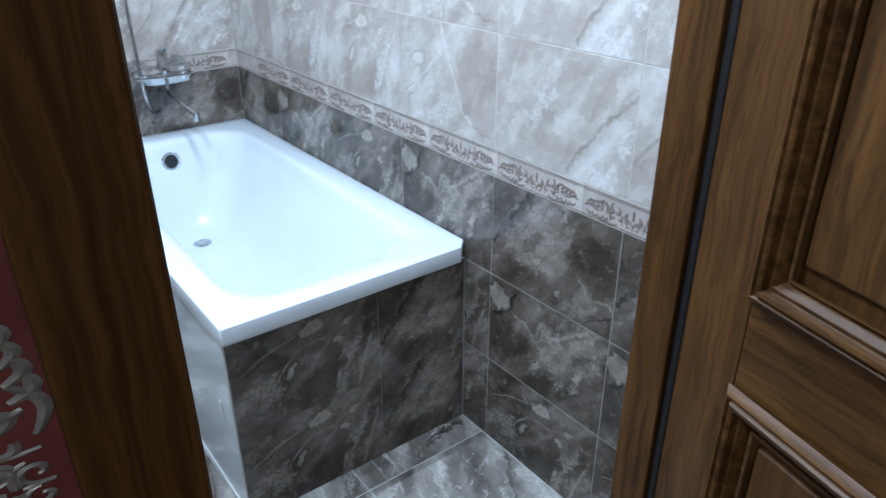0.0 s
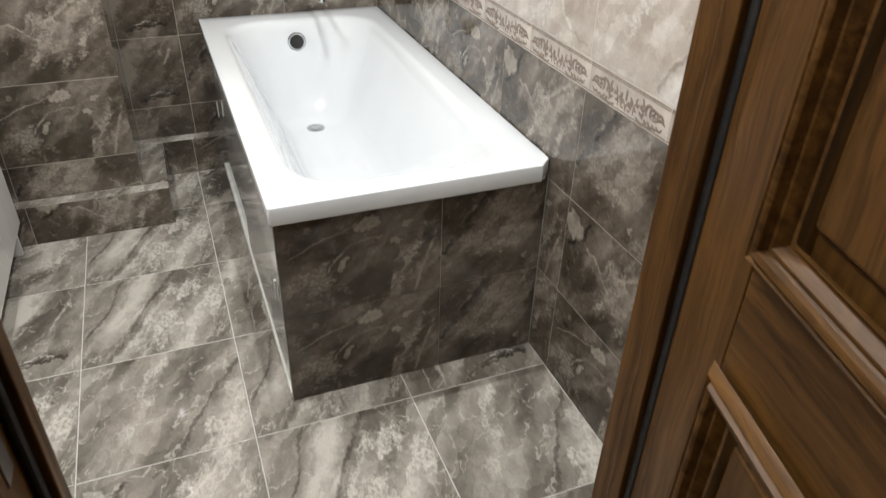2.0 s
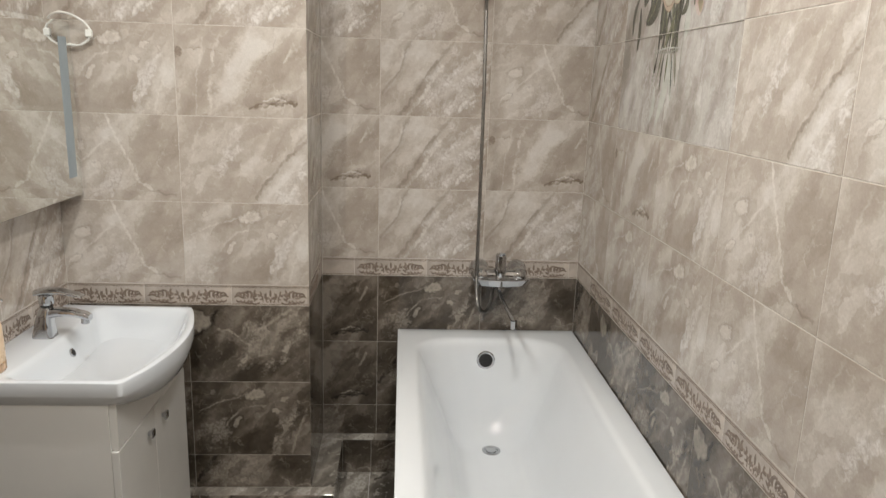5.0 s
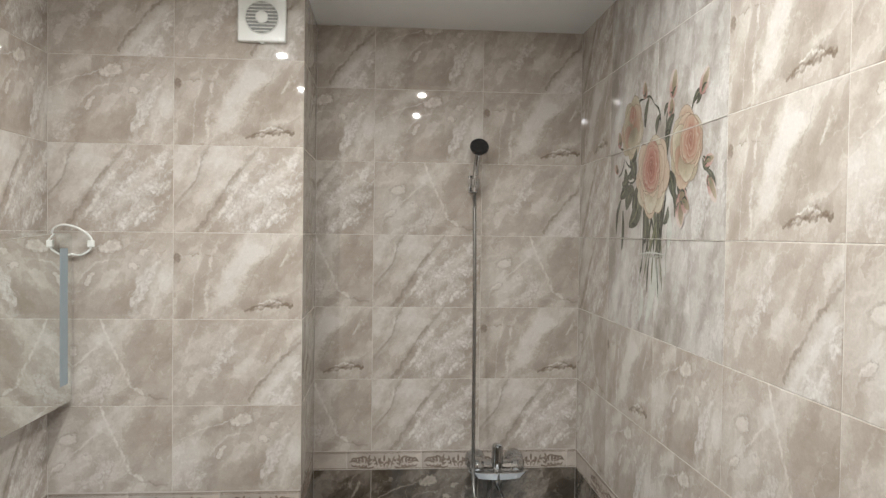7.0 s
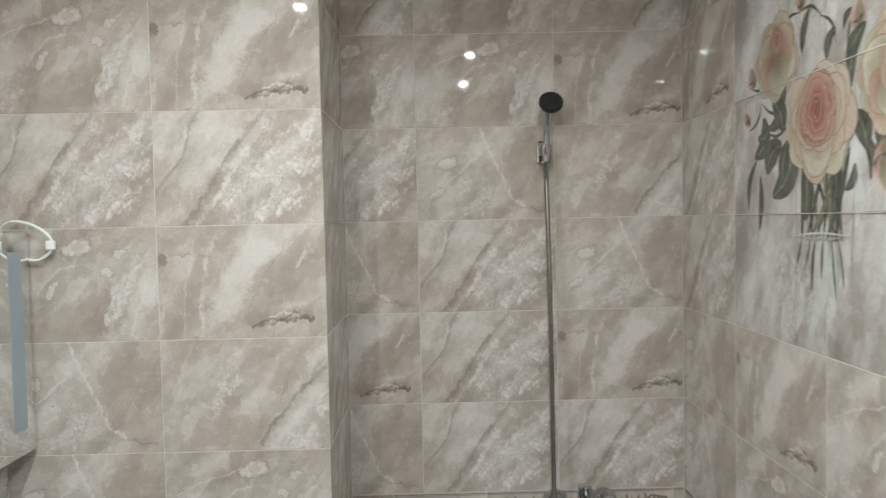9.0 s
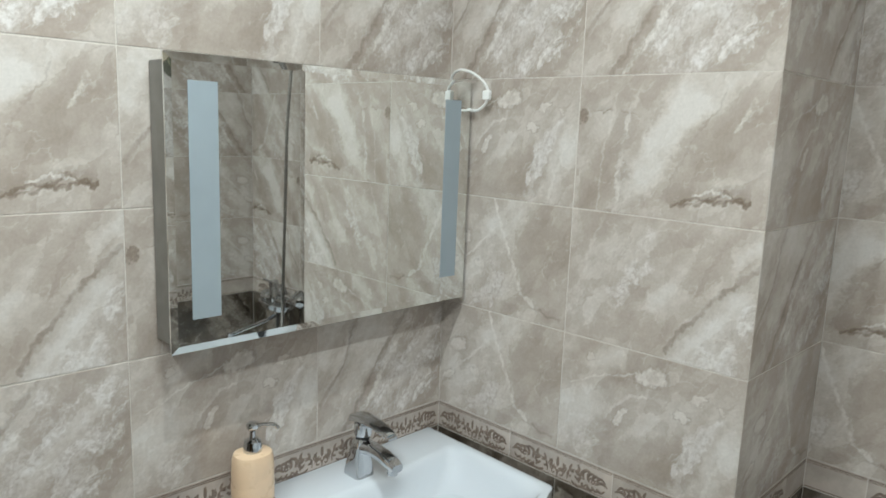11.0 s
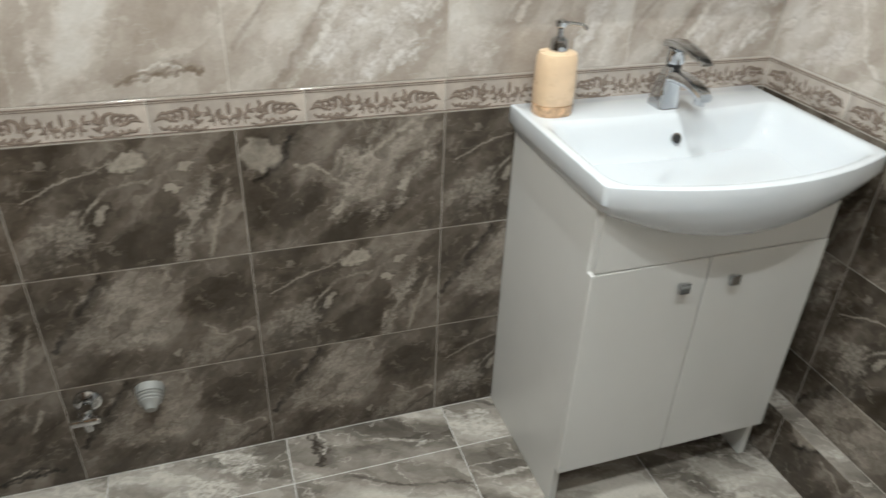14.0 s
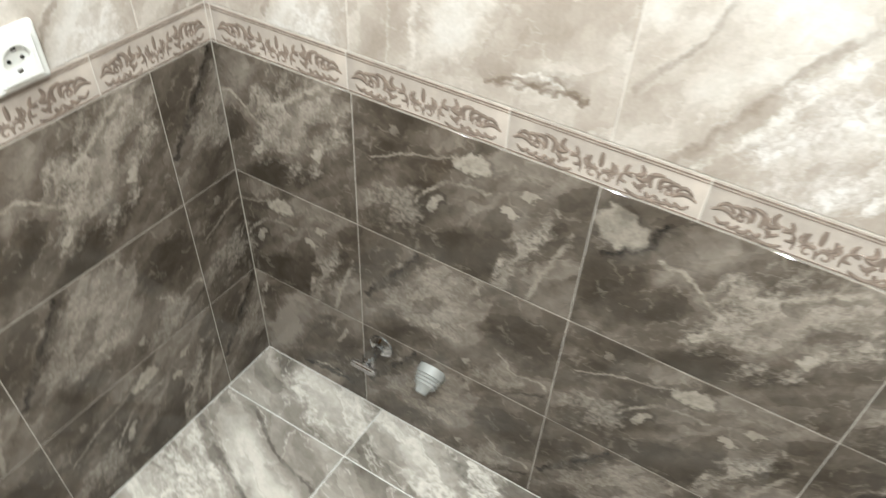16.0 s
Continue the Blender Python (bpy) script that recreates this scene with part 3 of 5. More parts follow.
def round_rect(x0, x1, y0, y1, radii, arc=8, side=6):
    """A rounded rectangle, anticlockwise from the middle of nothing: radii for (x1,y0), (x1,y1), (x0,y1), (x0,y0)."""
    if not isinstance(radii, tuple):
        radii = (radii,) * 4
    corners = [(x1, y0, -90, -1, 1), (x1, y1, 0, -1, -1), (x0, y1, 90, 1, -1), (x0, y0, 180, 1, 1)]
    raw = []
    for (cx, cy, a0, sx, sy), r in zip(corners, radii):
        ox, oy = cx + sx * r, cy + sy * r
        raw.append([(ox + r * math.cos(radians(a0 + 90 * k / arc)), oy + r * math.sin(radians(a0 + 90 * k / arc))) for k in range(arc + 1)])
    out = []
    for i in range(4):
        out += raw[i]
        a, b = raw[i][-1], raw[(i + 1) % 4][0]
        out += [(a[0] + (b[0] - a[0]) * k / side, a[1] + (b[1] - a[1]) * k / side) for k in range(1, side)]
    return out


# ---- the shell of the bathroom ----
JAMB_L, JAMB_R, DOOR_H = 0.196, 0.804, 2.03
HALL_Y = 0.352
REC = 0.0008  # joints lie this far behind the tile faces


def structure(name, bm, mat, label, category):
    ob = part(name, bm, mat, None)
    return tagged(ob, label, category, kind="structure")


bm = boxed(WEST - 0.2, EAST + 0.2, SOUTH - 0.14, NORTH + 0.2, -0.12, -REC)
floor = structure("floor", bm, GROUT_F, "grey marble-look glazed floor tiles with pale grout", "floor")
bm = boxed(WEST - 0.15, EAST + 0.15, HALL_Y, NORTH + 0.15, CEIL, CEIL + 0.1)
ceiling = structure("ceiling", bm, CEILING, "plain white painted ceiling", "ceiling")


def two_tone_wall(name, spans, label):
    """A wall body, with grey joints below the border and beige ones above it."""
    bm = bmesh.new()
    for x0, x1, y0, y1, z0, z1 in spans:
        box(bm, x0, x1, y0, y1, z0, z1)
    ob = structure(name, bm, GROUT_L, label, "wall")
    ob.data.materials.append(GROUT_D)
    for poly in ob.data.polygons:
        if poly.center.z < 0.82:
            poly.material_index = 1
    return ob


def split_z(x0, x1, y0, y1, z0=0.0, z1=CEIL):
    cut = 0.8155
    return [(x0, x1, y0, y1, max(z0, -0.1), cut), (x0, x1, y0, y1, cut, z1)] if z0 < cut else [(x0, x1, y0, y1, z0, z1)]


WALL_LABEL = "tiled wall, dark marble look below, beige marble look above"
wall_north = two_tone_wall("wall_north", split_z(BOX_X - 0.05, EAST + 0.15, NORTH + REC, NORTH + 0.15), WALL_LABEL)
wall_east = two_tone_wall("wall_east", split_z(EAST + REC, EAST + 0.15, HALL_Y, NORTH + REC), WALL_LABEL)
wall_west = two_tone_wall("wall_west", split_z(WEST - 0.15, WEST - REC, HALL_Y, NORTH + 0.15), WALL_LABEL)
wall_south = two_tone_wall("wall_south", split_z(WEST - REC, JAMB_L - 0.046, HALL_Y, SOUTH - REC) + split_z(JAMB_R + 0.046, EAST + REC, HALL_Y, SOUTH - REC)
                           + [(JAMB_L - 0.046, JAMB_R + 0.046, HALL_Y, SOUTH - REC, DOOR_H + 0.02, CEIL)], WALL_LABEL)
pipe_box = two_tone_wall("wall_pipe_box", split_z(WEST - REC, BOX_X - REC, BOX_Y + REC, NORTH + 0.15), "tiled pipe casing in the corner, dark marble look below, beige above")
plinth_bm = bmesh.new()
STEP_Z, STEP_Y, STEP_X, STEP_N = 0.145, 2.343, 0.276, 2.735
box(plinth_bm, WEST - REC, STEP_X - REC, STEP_Y + REC, BOX_Y + 0.01, -0.05, STEP_Z - REC)
box(plinth_bm, BOX_X - 0.01, STEP_X - REC, BOX_Y + 0.01, STEP_N + 0.02, -0.05, STEP_Z - REC)
box(plinth_bm, BOX_X - 0.01, 0.72, STEP_N + REC, NORTH + 0.01, -0.05, STEP_Z - REC - 0.0005)
plinth = structure("wall_plinth", plinth_bm, GROUT_D, "low tiled pipe plinth along the foot of the wall", "plinth")

# ---- doorway: frame, casings and threshold ----
door_frame = thing("door_frame", "dark-stained oak door frame with flat casings and black seal", "door frame", kind="structure")
STOP_Y = 0.412
for side, xj, sgn in (("l", JAMB_L, -1), ("r", JAMB_R, 1)):
    a, b = sorted((xj, xj + sgn * 0.045))
    part("jamb_stop", boxed(a, b, STOP_Y, 0.436, 0.0, DOOR_H, 0.002), WOOD_V, door_frame)
    a, b = sorted((xj + sgn * 0.012, xj + sgn * 0.045))
    part("jamb_lining", boxed(a, b, 0.4365, SOUTH + 0.004, 0.0, DOOR_H, 0.002), WOOD_V, door_frame)
    a, b = sorted((xj + sgn * 0.014, xj + sgn * 0.045))
    part("jamb_rebate", boxed(a, b, HALL_Y - 0.004, STOP_Y - 0.001, 0.0, DOOR_H, 0.002), WOOD_V, door_frame)
    a, b = sorted((xj + sgn * 0.006, xj + sgn * 0.0135))
    part("seal", boxed(a, b, STOP_Y - 0.014, STOP_Y - 0.001, 0.0, DOOR_H - 0.004, 0.003), BLACK, door_frame, "black rubber door seal")
    bm = bmesh.new()
    a, b = sorted((xj + sgn * 0.012, xj + sgn * 0.084))
    box(bm, a, b, HALL_Y - 0.016, HALL_Y - 0.003, 0.0, DOOR_H + 0.07, 0.005, 3)
    part("casing", bm, WOOD_V, door_frame)
part("head", boxed(JAMB_L - 0.045, JAMB_R + 0.045, HALL_Y, SOUTH - 0.003, DOOR_H + 0.0005, DOOR_H + 0.019), WOOD_H, door_frame)
part("head_casing", boxed(JAMB_L - 0.084, JAMB_R + 0.084, HALL_Y - 0.018, HALL_Y - 0.003, DOOR_H + 0.002, DOOR_H + 0.082, 0.004), WOOD_H, door_frame)
part("strike_plate", boxed(JAMB_L - 0.0142, JAMB_L - 0.0125, 0.362, 0.384, 0.93, 1.06, 0.0006), STEEL, door_frame, "bright metal strike plate")
part("threshold", boxed(JAMB_L, JAMB_R, HALL_Y - 0.01, SOUTH - 0.002, -0.001, 0.012, 0.004), WOOD_H, door_frame)

# ---- door leaf, standing open into the hall ----
LEAF_W, LEAF_T, LEAF_H0, LEAF_H1 = 0.63, 0.038, 0.012, 2.018
OPEN = 76.0
door = thing("door_1", "dark-stained oak panel door standing open into the hall", "door", kind="structure")
door.matrix_world = pose(0.814, 0.405, 0.0, 0, 0, 180 + OPEN)
# local x runs from the hinge to the lock edge; the visible face looks to local -y
part("leaf", boxed(0.0, LEAF_W, 0.008, LEAF_T, LEAF_H0, LEAF_H1, 0.002), WOOD_V, door)


def stile(x0, x1, z0, z1, mat):
    return part("stile" if mat is WOOD_V else "rail", boxed(x0, x1, -0.0005, 0.0085, z0, z1, 0.002), mat, door)


PANELS = [(0.14, 0.560), (0.722, 0.905), (1.046, 1.88)]
stile(0.0, 0.100, LEAF_H0, LEAF_H1, WOOD_V)
stile(LEAF_W - 0.100, LEAF_W, LEAF_H0, LEAF_H1, WOOD_V)
edges = [LEAF_H0] + [z for pair in PANELS for z in pair] + [LEAF_H1]
for k in range(0, len(edges), 2):
    stile(0.1004, LEAF_W - 0.1004, edges[k], edges[k + 1], WOOD_H)


def moulding_profile():
    """Height of the ridged bolection moulding across its width."""
    pts = []
    for k in range(31):
        s = k / 30
        body = 0.020 * math.sin(min(1.0, s * 1.1 + 0.14) * math.pi * 0.93)
        groove = 0.0055 * max(0.0, math.cos(s * math.pi * 7.0)) if 0.12 < s < 0.88 else 0.0
        pts.append((s * 0.046, -0.0005 - body + groove))
    return pts


def panel_moulding(x0, x1, z0, z1):
    """A mitred frame of ridged moulding, sweeping the profile round the panel."""
    bm = bmesh.new()
    prof = moulding_profile()
    loops = []
    for off, y in prof:
        o = off - 0.012
        loops.append([(x0 + o, y, z0 + o), (x1 - o, y, z0 + o), (x1 - o, y, z1 - o), (x0 + o, y, z1 - o)])
    rings = [[bm.verts.new(p) for p in lp] for lp in loops]
    for a, b in zip(rings, rings[1:]):
        for k in range(4):
            bm.faces.new((a[k], a[(k + 1) % 4], b[(k + 1) % 4], b[k]))
    bmesh.ops.recalc_face_normals(bm, faces=bm.faces)
    return part("panel_moulding", bm, WOOD_H, door)


for z0, z1 in PANELS:
    panel_moulding(0.112, LEAF_W - 0.112, z0, z1)
    part("panel", boxed(0.150, LEAF_W - 0.150, 0.001, 0.0085, z0 + 0.05, z1 - 0.05, 0.005, 3), WOOD_V, door)


# ---- carved scrolls, shared by the door, the border and the wall paper ----
def ribbon(bm, pts, width, lift, depth=0.0):
    """A tapered raised ribbon along 2D points (x, z), facing local -y."""
    vs = []
    count = len(pts)
    for i, (x, z) in enumerate(pts):
        ax, az = pts[min(i + 1, count - 1)]
        bx, bz = pts[max(i - 1, 0)]
        dx, dz = ax - bx, az - bz
        ln = math.hypot(dx, dz) or 1.0
        w = width * math.sin(math.pi * (0.16 + 0.74 * i / (count - 1))) ** 0.7
        vs.append((bm.verts.new((x - dz / ln * w, depth, z + dx / ln * w)), bm.verts.new((x, depth - lift, z)), bm.verts.new((x + dz / ln * w, depth, z - dx / ln * w))))
    for a, b in zip(vs, vs[1:]):
        bm.faces.new((a[0], b[0], b[1], a[1]))
        bm.faces.new((a[1], b[1], b[2], a[2]))


def curl(cx, cz, r0, r1, a0, a1, n=16):
    return [(cx + (r0 + (r1 - r0) * k / n) * math.cos(radians(a0 + (a1 - a0) * k / n)), cz + (r0 + (r1 - r0) * k / n) * math.sin(radians(a0 + (a1 - a0) * k / n))) for k in range(n + 1)]


def bow(x0, z0, x1, z1, sag, n=10):
    dx, dz = x1 - x0, z1 - z0
    return [(x0 + dx * k / n - dz * sag * math.sin(math.pi * k / n), z0 + dz * k / n + dx * sag * math.sin(math.pi * k / n)) for k in range(n + 1)]


def acanthus(bm, width=0.0024, lift=0.0009):
    """One repeat of the leaf scroll, about 0.25 wide and 0.045 high, centred on the origin."""
    def stroke(pts, w=1.0):
        ribbon(bm, pts, width * w, lift)

    # middle lily: a spear between two leaves, over paired scrolls
    stroke(bow(0.0, -0.002, 0.0, 0.019, 0.0), 1.7)
    stroke(bow(0.0, -0.021, 0.0, -0.008, 0.0), 0.9)
    for s in (-1, 1):
        up = 180 if s > 0 else 0
        stroke(bow(s * 0.002, -0.006, s * 0.014, 0.010, -0.45 * s), 1.6)
        stroke(bow(s * 0.014, 0.010, s * 0.021, 0.008, -0.6 * s, 6), 1.1)
        stroke(curl(s * 0.0165, 0.0005, 0.0085, 0.002, up, up + s * 380, 24), 0.85)
        stroke(curl(s * 0.0095, -0.0145, 0.0080, 0.0018, up, up - s * 360, 24), 0.85)
        stroke(bow(s * 0.004, -0.008, s * 0.019, -0.012, 0.35 * s), 1.1)
        # rising sprig between the lily and the big scroll
        stroke(bow(s * 0.026, -0.019, s * 0.044, 0.006, 0.28 * s, 12), 0.9)
        for x0, z0, x1, z1, sag, w in ((0.042, 0.000, 0.036, 0.015, 0.45, 1.6), (0.044, 0.003, 0.050, 0.020, -0.40, 1.7), (0.046, 0.003, 0.061, 0.011, -0.45, 1.7), (0.036, -0.010, 0.029, -0.001, 0.45, 1.2), (0.044, -0.006, 0.059, -0.003, -0.45, 1.4)):
            stroke(bow(s * x0, z0, s * x1, z1, sag * s), w)
        # big scroll: long leaves swept outwards about a small wound eye
        stroke(bow(s * 0.036, -0.019, s * 0.074, -0.013, -0.22 * s, 12), 1.3)
        stroke(curl(s * 0.087, -0.003, 0.0085, 0.0018, up + s * 30, up - s * 380, 26), 1.0)
        for k in range(4):
            stroke(bow(s * (0.066 + 0.010 * k), -0.006 + 0.002 * k, s * (0.080 + 0.0125 * k), 0.0155 - 0.0045 * k, 0.38 * s, 9), 1.75 - 0.12 * k)
            stroke(bow(s * (0.062 + 0.012 * k), -0.013, s * (0.079 + 0.0125 * k), -0.0205 + 0.003 * k, -0.34 * s, 9), 1.6 - 0.12 * k)
        stroke(bow(s * 0.094, -0.007, s * 0.123, -0.004, 0.22 * s), 1.5)
        stroke(bow(s * 0.056, -0.017, s * 0.062, -0.005, 0.45 * s, 7), 1.3)
    return bm


bm = bmesh.new()
for s in (-1, 1):
    loop_ = curl(s * 0.030, 0.030, 0.036, 0.010, 90 - s * 130, 90 + s * 250, 30)
    tail = bow(s * 0.004, 0.0, s * 0.050, -0.050, 0.30 * s, 14)
    for st in (loop_, tail, bow(s * 0.050, -0.050, s * 0.056, -0.085, -0.25 * s), [(s * 0.056, -0.085 - 0.02 * k) for k in range(6)]):
        ribbon(bm, st, 0.0036, 0.0006)
# no groove is cut: the dark ribbons paint its shade
carve = part("carved_scroll", bm, GROOVE_SHADE, door, "carved scroll, its groove shade painted as dark ribbons")
carve.location = (LEAF_W / 2, 0.0006, 1.22)
for hy in (0.25, 1.0, 1.78):
    bm = bmesh.new()
    rod(bm, (-0.004, LEAF_T + 0.004, hy - 0.045), (-0.004, LEAF_T + 0.004, hy + 0.045), 0.006)
    part("hinge", bm, CHROME, door)
handle = part("handle", rod(bmesh.new(), (LEAF_W - 0.055, -0.05, 0.985), (LEAF_W - 0.17, -0.05, 0.985), 0.009, 0.007), CHROME, door, "chrome lever handle")
part("rose_plate", boxed(LEAF_W - 0.075, LEAF_W - 0.035, -0.008, 0.0, 0.90, 1.07, 0.003), CHROME, door)
part("handle_neck", rod(bmesh.new(), (LEAF_W - 0.055, -0.004, 0.985), (LEAF_W - 0.055, -0.05, 0.985), 0.009), CHROME, door)

# ---- the hall, closed round the start of the walk ----
HX0, HX1, HY0 = -1.3, 1.7, -1.5
hall_floor = structure("hall_floor", boxed(HX0, HX1, HY0, HALL_Y - 0.003, -0.12, 0.0), LAMINATE, "brown wood laminate hall floor", "floor")
hall_ceiling = structure("hall_ceiling", boxed(HX0, HX1, HY0, HALL_Y - 0.002, 2.5, 2.6), CEILING, "plain white hall ceiling", "ceiling")
bm = bmesh.new()
box(bm, HX0, JAMB_L - 0.046, HALL_Y - 0.003, HALL_Y + 0.004, 0, 2.5)
box(bm, JAMB_R + 0.046, HX1, HALL_Y - 0.003, HALL_Y + 0.004, 0, 2.5)
box(bm, JAMB_L - 0.046, JAMB_R + 0.046, HALL_Y - 0.003, HALL_Y + 0.004, DOOR_H + 0.03, 2.5)
hall_wall = structure("hall_wall_north", bm, PAPER, "hall wall with red wallpaper and silver damask scrolls", "wall")
structure("hall_wall_south", boxed(HX0, HX1, HY0 - 0.1, HY0, 0, 2.5), PLASTER, "plain pale hall wall", "wall")
structure("hall_wall_west", boxed(HX0 - 0.1, HX0, HY0, HALL_Y + 0.004, 0, 2.5), PLASTER, "plain pale hall wall", "wall")
structure("hall_wall_east", boxed(HX1, HX1 + 0.1, HY0, HALL_Y + 0.004, 0, 2.5), PLASTER, "plain pale hall wall", "wall")
scroll_mesh = None
for gx in range(5):
    for gz in range(7):
        if scroll_mesh is None:
            ob = part("damask_scroll", acanthus(bmesh.new(), 0.0024, 0.0006), SILVER, hall_wall, "silver damask scroll")
            scroll_mesh = ob.data
        else:
            ob = new("damask_scroll", scroll_mesh)
            ob.parent = hall_wall
        ob.matrix_basis = pose(0.075 - 0.072 * gx, HALL_Y - 0.0035, 0.20 + 0.235 * gz + (0.11 if gx % 2 else 0.0), 0, 90 if (gx + gz) % 2 else -90, 0) @ Matrix.Diagonal((0.92, 2.0, 1.35, 1))
# lamp body out of view, added above the hall's fill light
lamp_thing = thing("hall_ceiling_lamp", "unseen round white lamp body, added for the hall fill light", "ceiling lamp")
lamp_thing.location = (-0.55, -0.75, 2.5)
bm = turned(bmesh.new(), [(0.14, 0.0), (0.15, -0.012), (0.145, -0.035)][::-1])
part("base", bm, WHITE_PLASTIC, lamp_thing)

# ---- bath tub ----
bath = thing("bathtub", "white acrylic bathtub, empty, set against the tiled walls", "bathtub")
BX0, BX1, BY0, BY1, BZ = 0.488, 1.187, 1.284, 2.786, 0.600
bm = bmesh.new()
outer_r = (0.034, 0.006, 0.006, 0.008)


def ring(x0, x1, y0, y1, r, z):
    pts = round_rect(x0, x1, y0, y1, r, 8, 8)
    if isinstance(r, tuple):
        # the free corner by the wall is cut off straight
        (ax, ay), (bx, by) = pts[0], pts[8]
        pts[:9] = [(ax + (bx - ax) * k / 8, ay + (by - ay) * k / 8) for k in range(9)]
    return [(x, y, z) for x, y in pts]


RIM_B = 0.555
loops = [ring(BX0 + 0.012, BX1 - 0.012, BY0 + 0.012, BY1 - 0.012, 0.012, RIM_B),
         ring(BX0 + 0.001, BX1 - 0.001, BY0 + 0.001, BY1 - 0.001, outer_r, RIM_B),
         ring(BX0, BX1, BY0, BY1, outer_r, RIM_B + 0.003),
         ring(BX0, BX1, BY0, BY1, outer_r, BZ - 0.0035),
         ring(BX0 + 0.001, BX1 - 0.001, BY0 + 0.001, BY1 - 0.001, outer_r, BZ - 0.001),
         ring(BX0 + 0.0035, BX1 - 0.0035, BY0 + 0.0035, BY1 - 0.0035, outer_r, BZ),
         ring(BX0 + 0.03, BX1 - 0.03, BY0 + 0.03, BY1 - 0.04, 0.06, BZ),
         ring(0.548, 1.124, 1.335, 2.704, 0.14, BZ - 0.0005),
         ring(0.556, 1.116, 1.345, 2.696, 0.14, BZ - 0.002),
         ring(0.565, 1.107, 1.358, 2.688, 0.14, BZ - 0.006),
         ring(0.572, 1.100, 1.376, 2.682, 0.14, 0.586),
         ring(0.581, 1.091, 1.402, 2.677, 0.14, 0.571),
         ring(0.592, 1.080, 1.440, 2.671, 0.14, 0.547),
         ring(0.612, 1.060, 1.512, 2.662, 0.14, 0.497),
         ring(0.640, 1.032, 1.612, 2.650, 0.14, 0.425),
         ring(0.668, 1.004, 1.712, 2.634, 0.13, 0.355),
         ring(0.695, 0.978, 1.812, 2.612, 0.12, 0.294),
         ring(0.722, 0.952, 1.900, 2.580, 0.11, 0.255),
         ring(0.750, 0.926, 1.970, 2.550, 0.08, 0.238),
         ring(0.780, 0.900, 2.050, 2.525, 0.06, 0.233)]
part("tub", loft(bm, loops), ACRYLIC, bath, smooth=True)
DRAIN = (0.842, 2.49, 0.233)
drain = part("drain", turned(bmesh.new(), [(0.034, 0.0), (0.034, 0.003), (0.030, 0.005), (0.024, 0.004), (0.022, 0.001)], Matrix.Translation(DRAIN)), CHROME, bath, "chrome drain ring", smooth=True)
part("drain_plug", turned(bmesh.new(), [(0.019, 0.001), (0.019, 0.004), (0.012, 0.0055)], Matrix.Translation(DRAIN)), CHROME, drain, smooth=True)
m = pose(0.828, 2.668, 0.520, 84, 0, 0)
overflow = part("overflow", turned(bmesh.new(), [(0.034, -0.004), (0.035, 0.004), (0.031, 0.008), (0.027, 0.0075)], m), CHROME, bath, "chrome overflow ring", smooth=True)
# a solid dark disc paints the shade of the opening
part("overflow_hollow", turned(bmesh.new(), [(0.0265, 0.002), (0.0265, 0.009), (0.020, 0.0092)], m), HOLE_SHADE, overflow, "overflow opening, a disc painted dark for its shade")
screen = thing("bath_side_screen", "pale grey glossy sliding screen under the bathtub", "bath screen")
part("screen_panel", boxed(0.500, 0.506, 1.330, 2.03, 0.0215, 0.5495, 0.001), SCREEN, screen)
part("screen_panel", boxed(0.507, 0.513, 2.00, 2.735, 0.0215, 0.5495, 0.001), SCREEN, screen)
part("bottom_rail", boxed(0.496, 0.515, 1.325, 2.735, 0.0005, 0.022, 0.002), WHITE_PLASTIC, screen)
part("top_rail", boxed(0.496, 0.514, 1.325, 2.735, 0.534, 0.5545, 0.002), WHITE_PLASTIC, screen)
for ky in (1.40, 2.62):
    part("finger_grip", boxed(0.4965, 0.500, ky, ky + 0.012, 0.27, 0.33, 0.0015), WHITE_PLASTIC, screen)
bath_front = structure("wall_bath_front", boxed(0.5005, 1.189, 1.316, 1.36, -0.05, 0.553), GROUT_D, "dark marble-look tiled panel across the end of the bathtub", "bath panel")

for x0, x1 in ((0.4985, 0.5003), (1.1875, 1.1893)):
    part("corner_trim", boxed(x0, x1, 1.3120, 1.3145, 0.001, 0.5535, 0.0005), GREY_PLASTIC, bath_front, "thin grey corner trim")

# ---- bath mixer, hose and hand shower on the north wall ----
mixer = thing("bath_mixer", "chrome bath mixer with a long spout on the tiled wall", "bath mixer")
MY, MZ = 2.72, 0.845
bm = bmesh.new()
rod(bm, (0.800, MY, MZ), (0.946, MY, MZ), 0.027, segs=28)
part("body", bm, CHROME, mixer, smooth=False)
for mx in (0.800, 0.946):
    mm = pose(mx, NORTH - 0.001, MZ + 0.006, 90, 0, 0)
    part("wall_flange", turned(bmesh.new(), [(0.040, 0.0), (0.040, 0.006), (0.037, 0.018), (0.028, 0.028), (0.018, 0.05)], mm), CHROME, mixer, smooth=True)
    part("end_cap", turned(bmesh.new(), [(0.026, -0.024), (0.033, -0.014), (0.034, 0.012), (0.027, 0.022)], pose(mx, MY, MZ, 0, 90, 0)), CHROME, mixer, smooth=True)
bm = bmesh.new()
turned(bm, [(0.019, -0.040), (0.0225, -0.032), (0.0225, 0.030), (0.0205, 0.034), (0.0205, 0.080), (0.0185, 0.086)], pose(0.872, MY - 0.012, MZ, 6, 0, 0))
part("cartridge_housing", bm, CHROME, mixer, smooth=True)
bm = bmesh.new()
box(bm, -0.011, 0.011, -0.040, 0.012, -0.003, 0.004, 0.003, 3)
bmesh.ops.transform(bm, verts=bm.verts, matrix=pose(0.871, MY - 0.030, MZ + 0.080, -28, 0, 0))
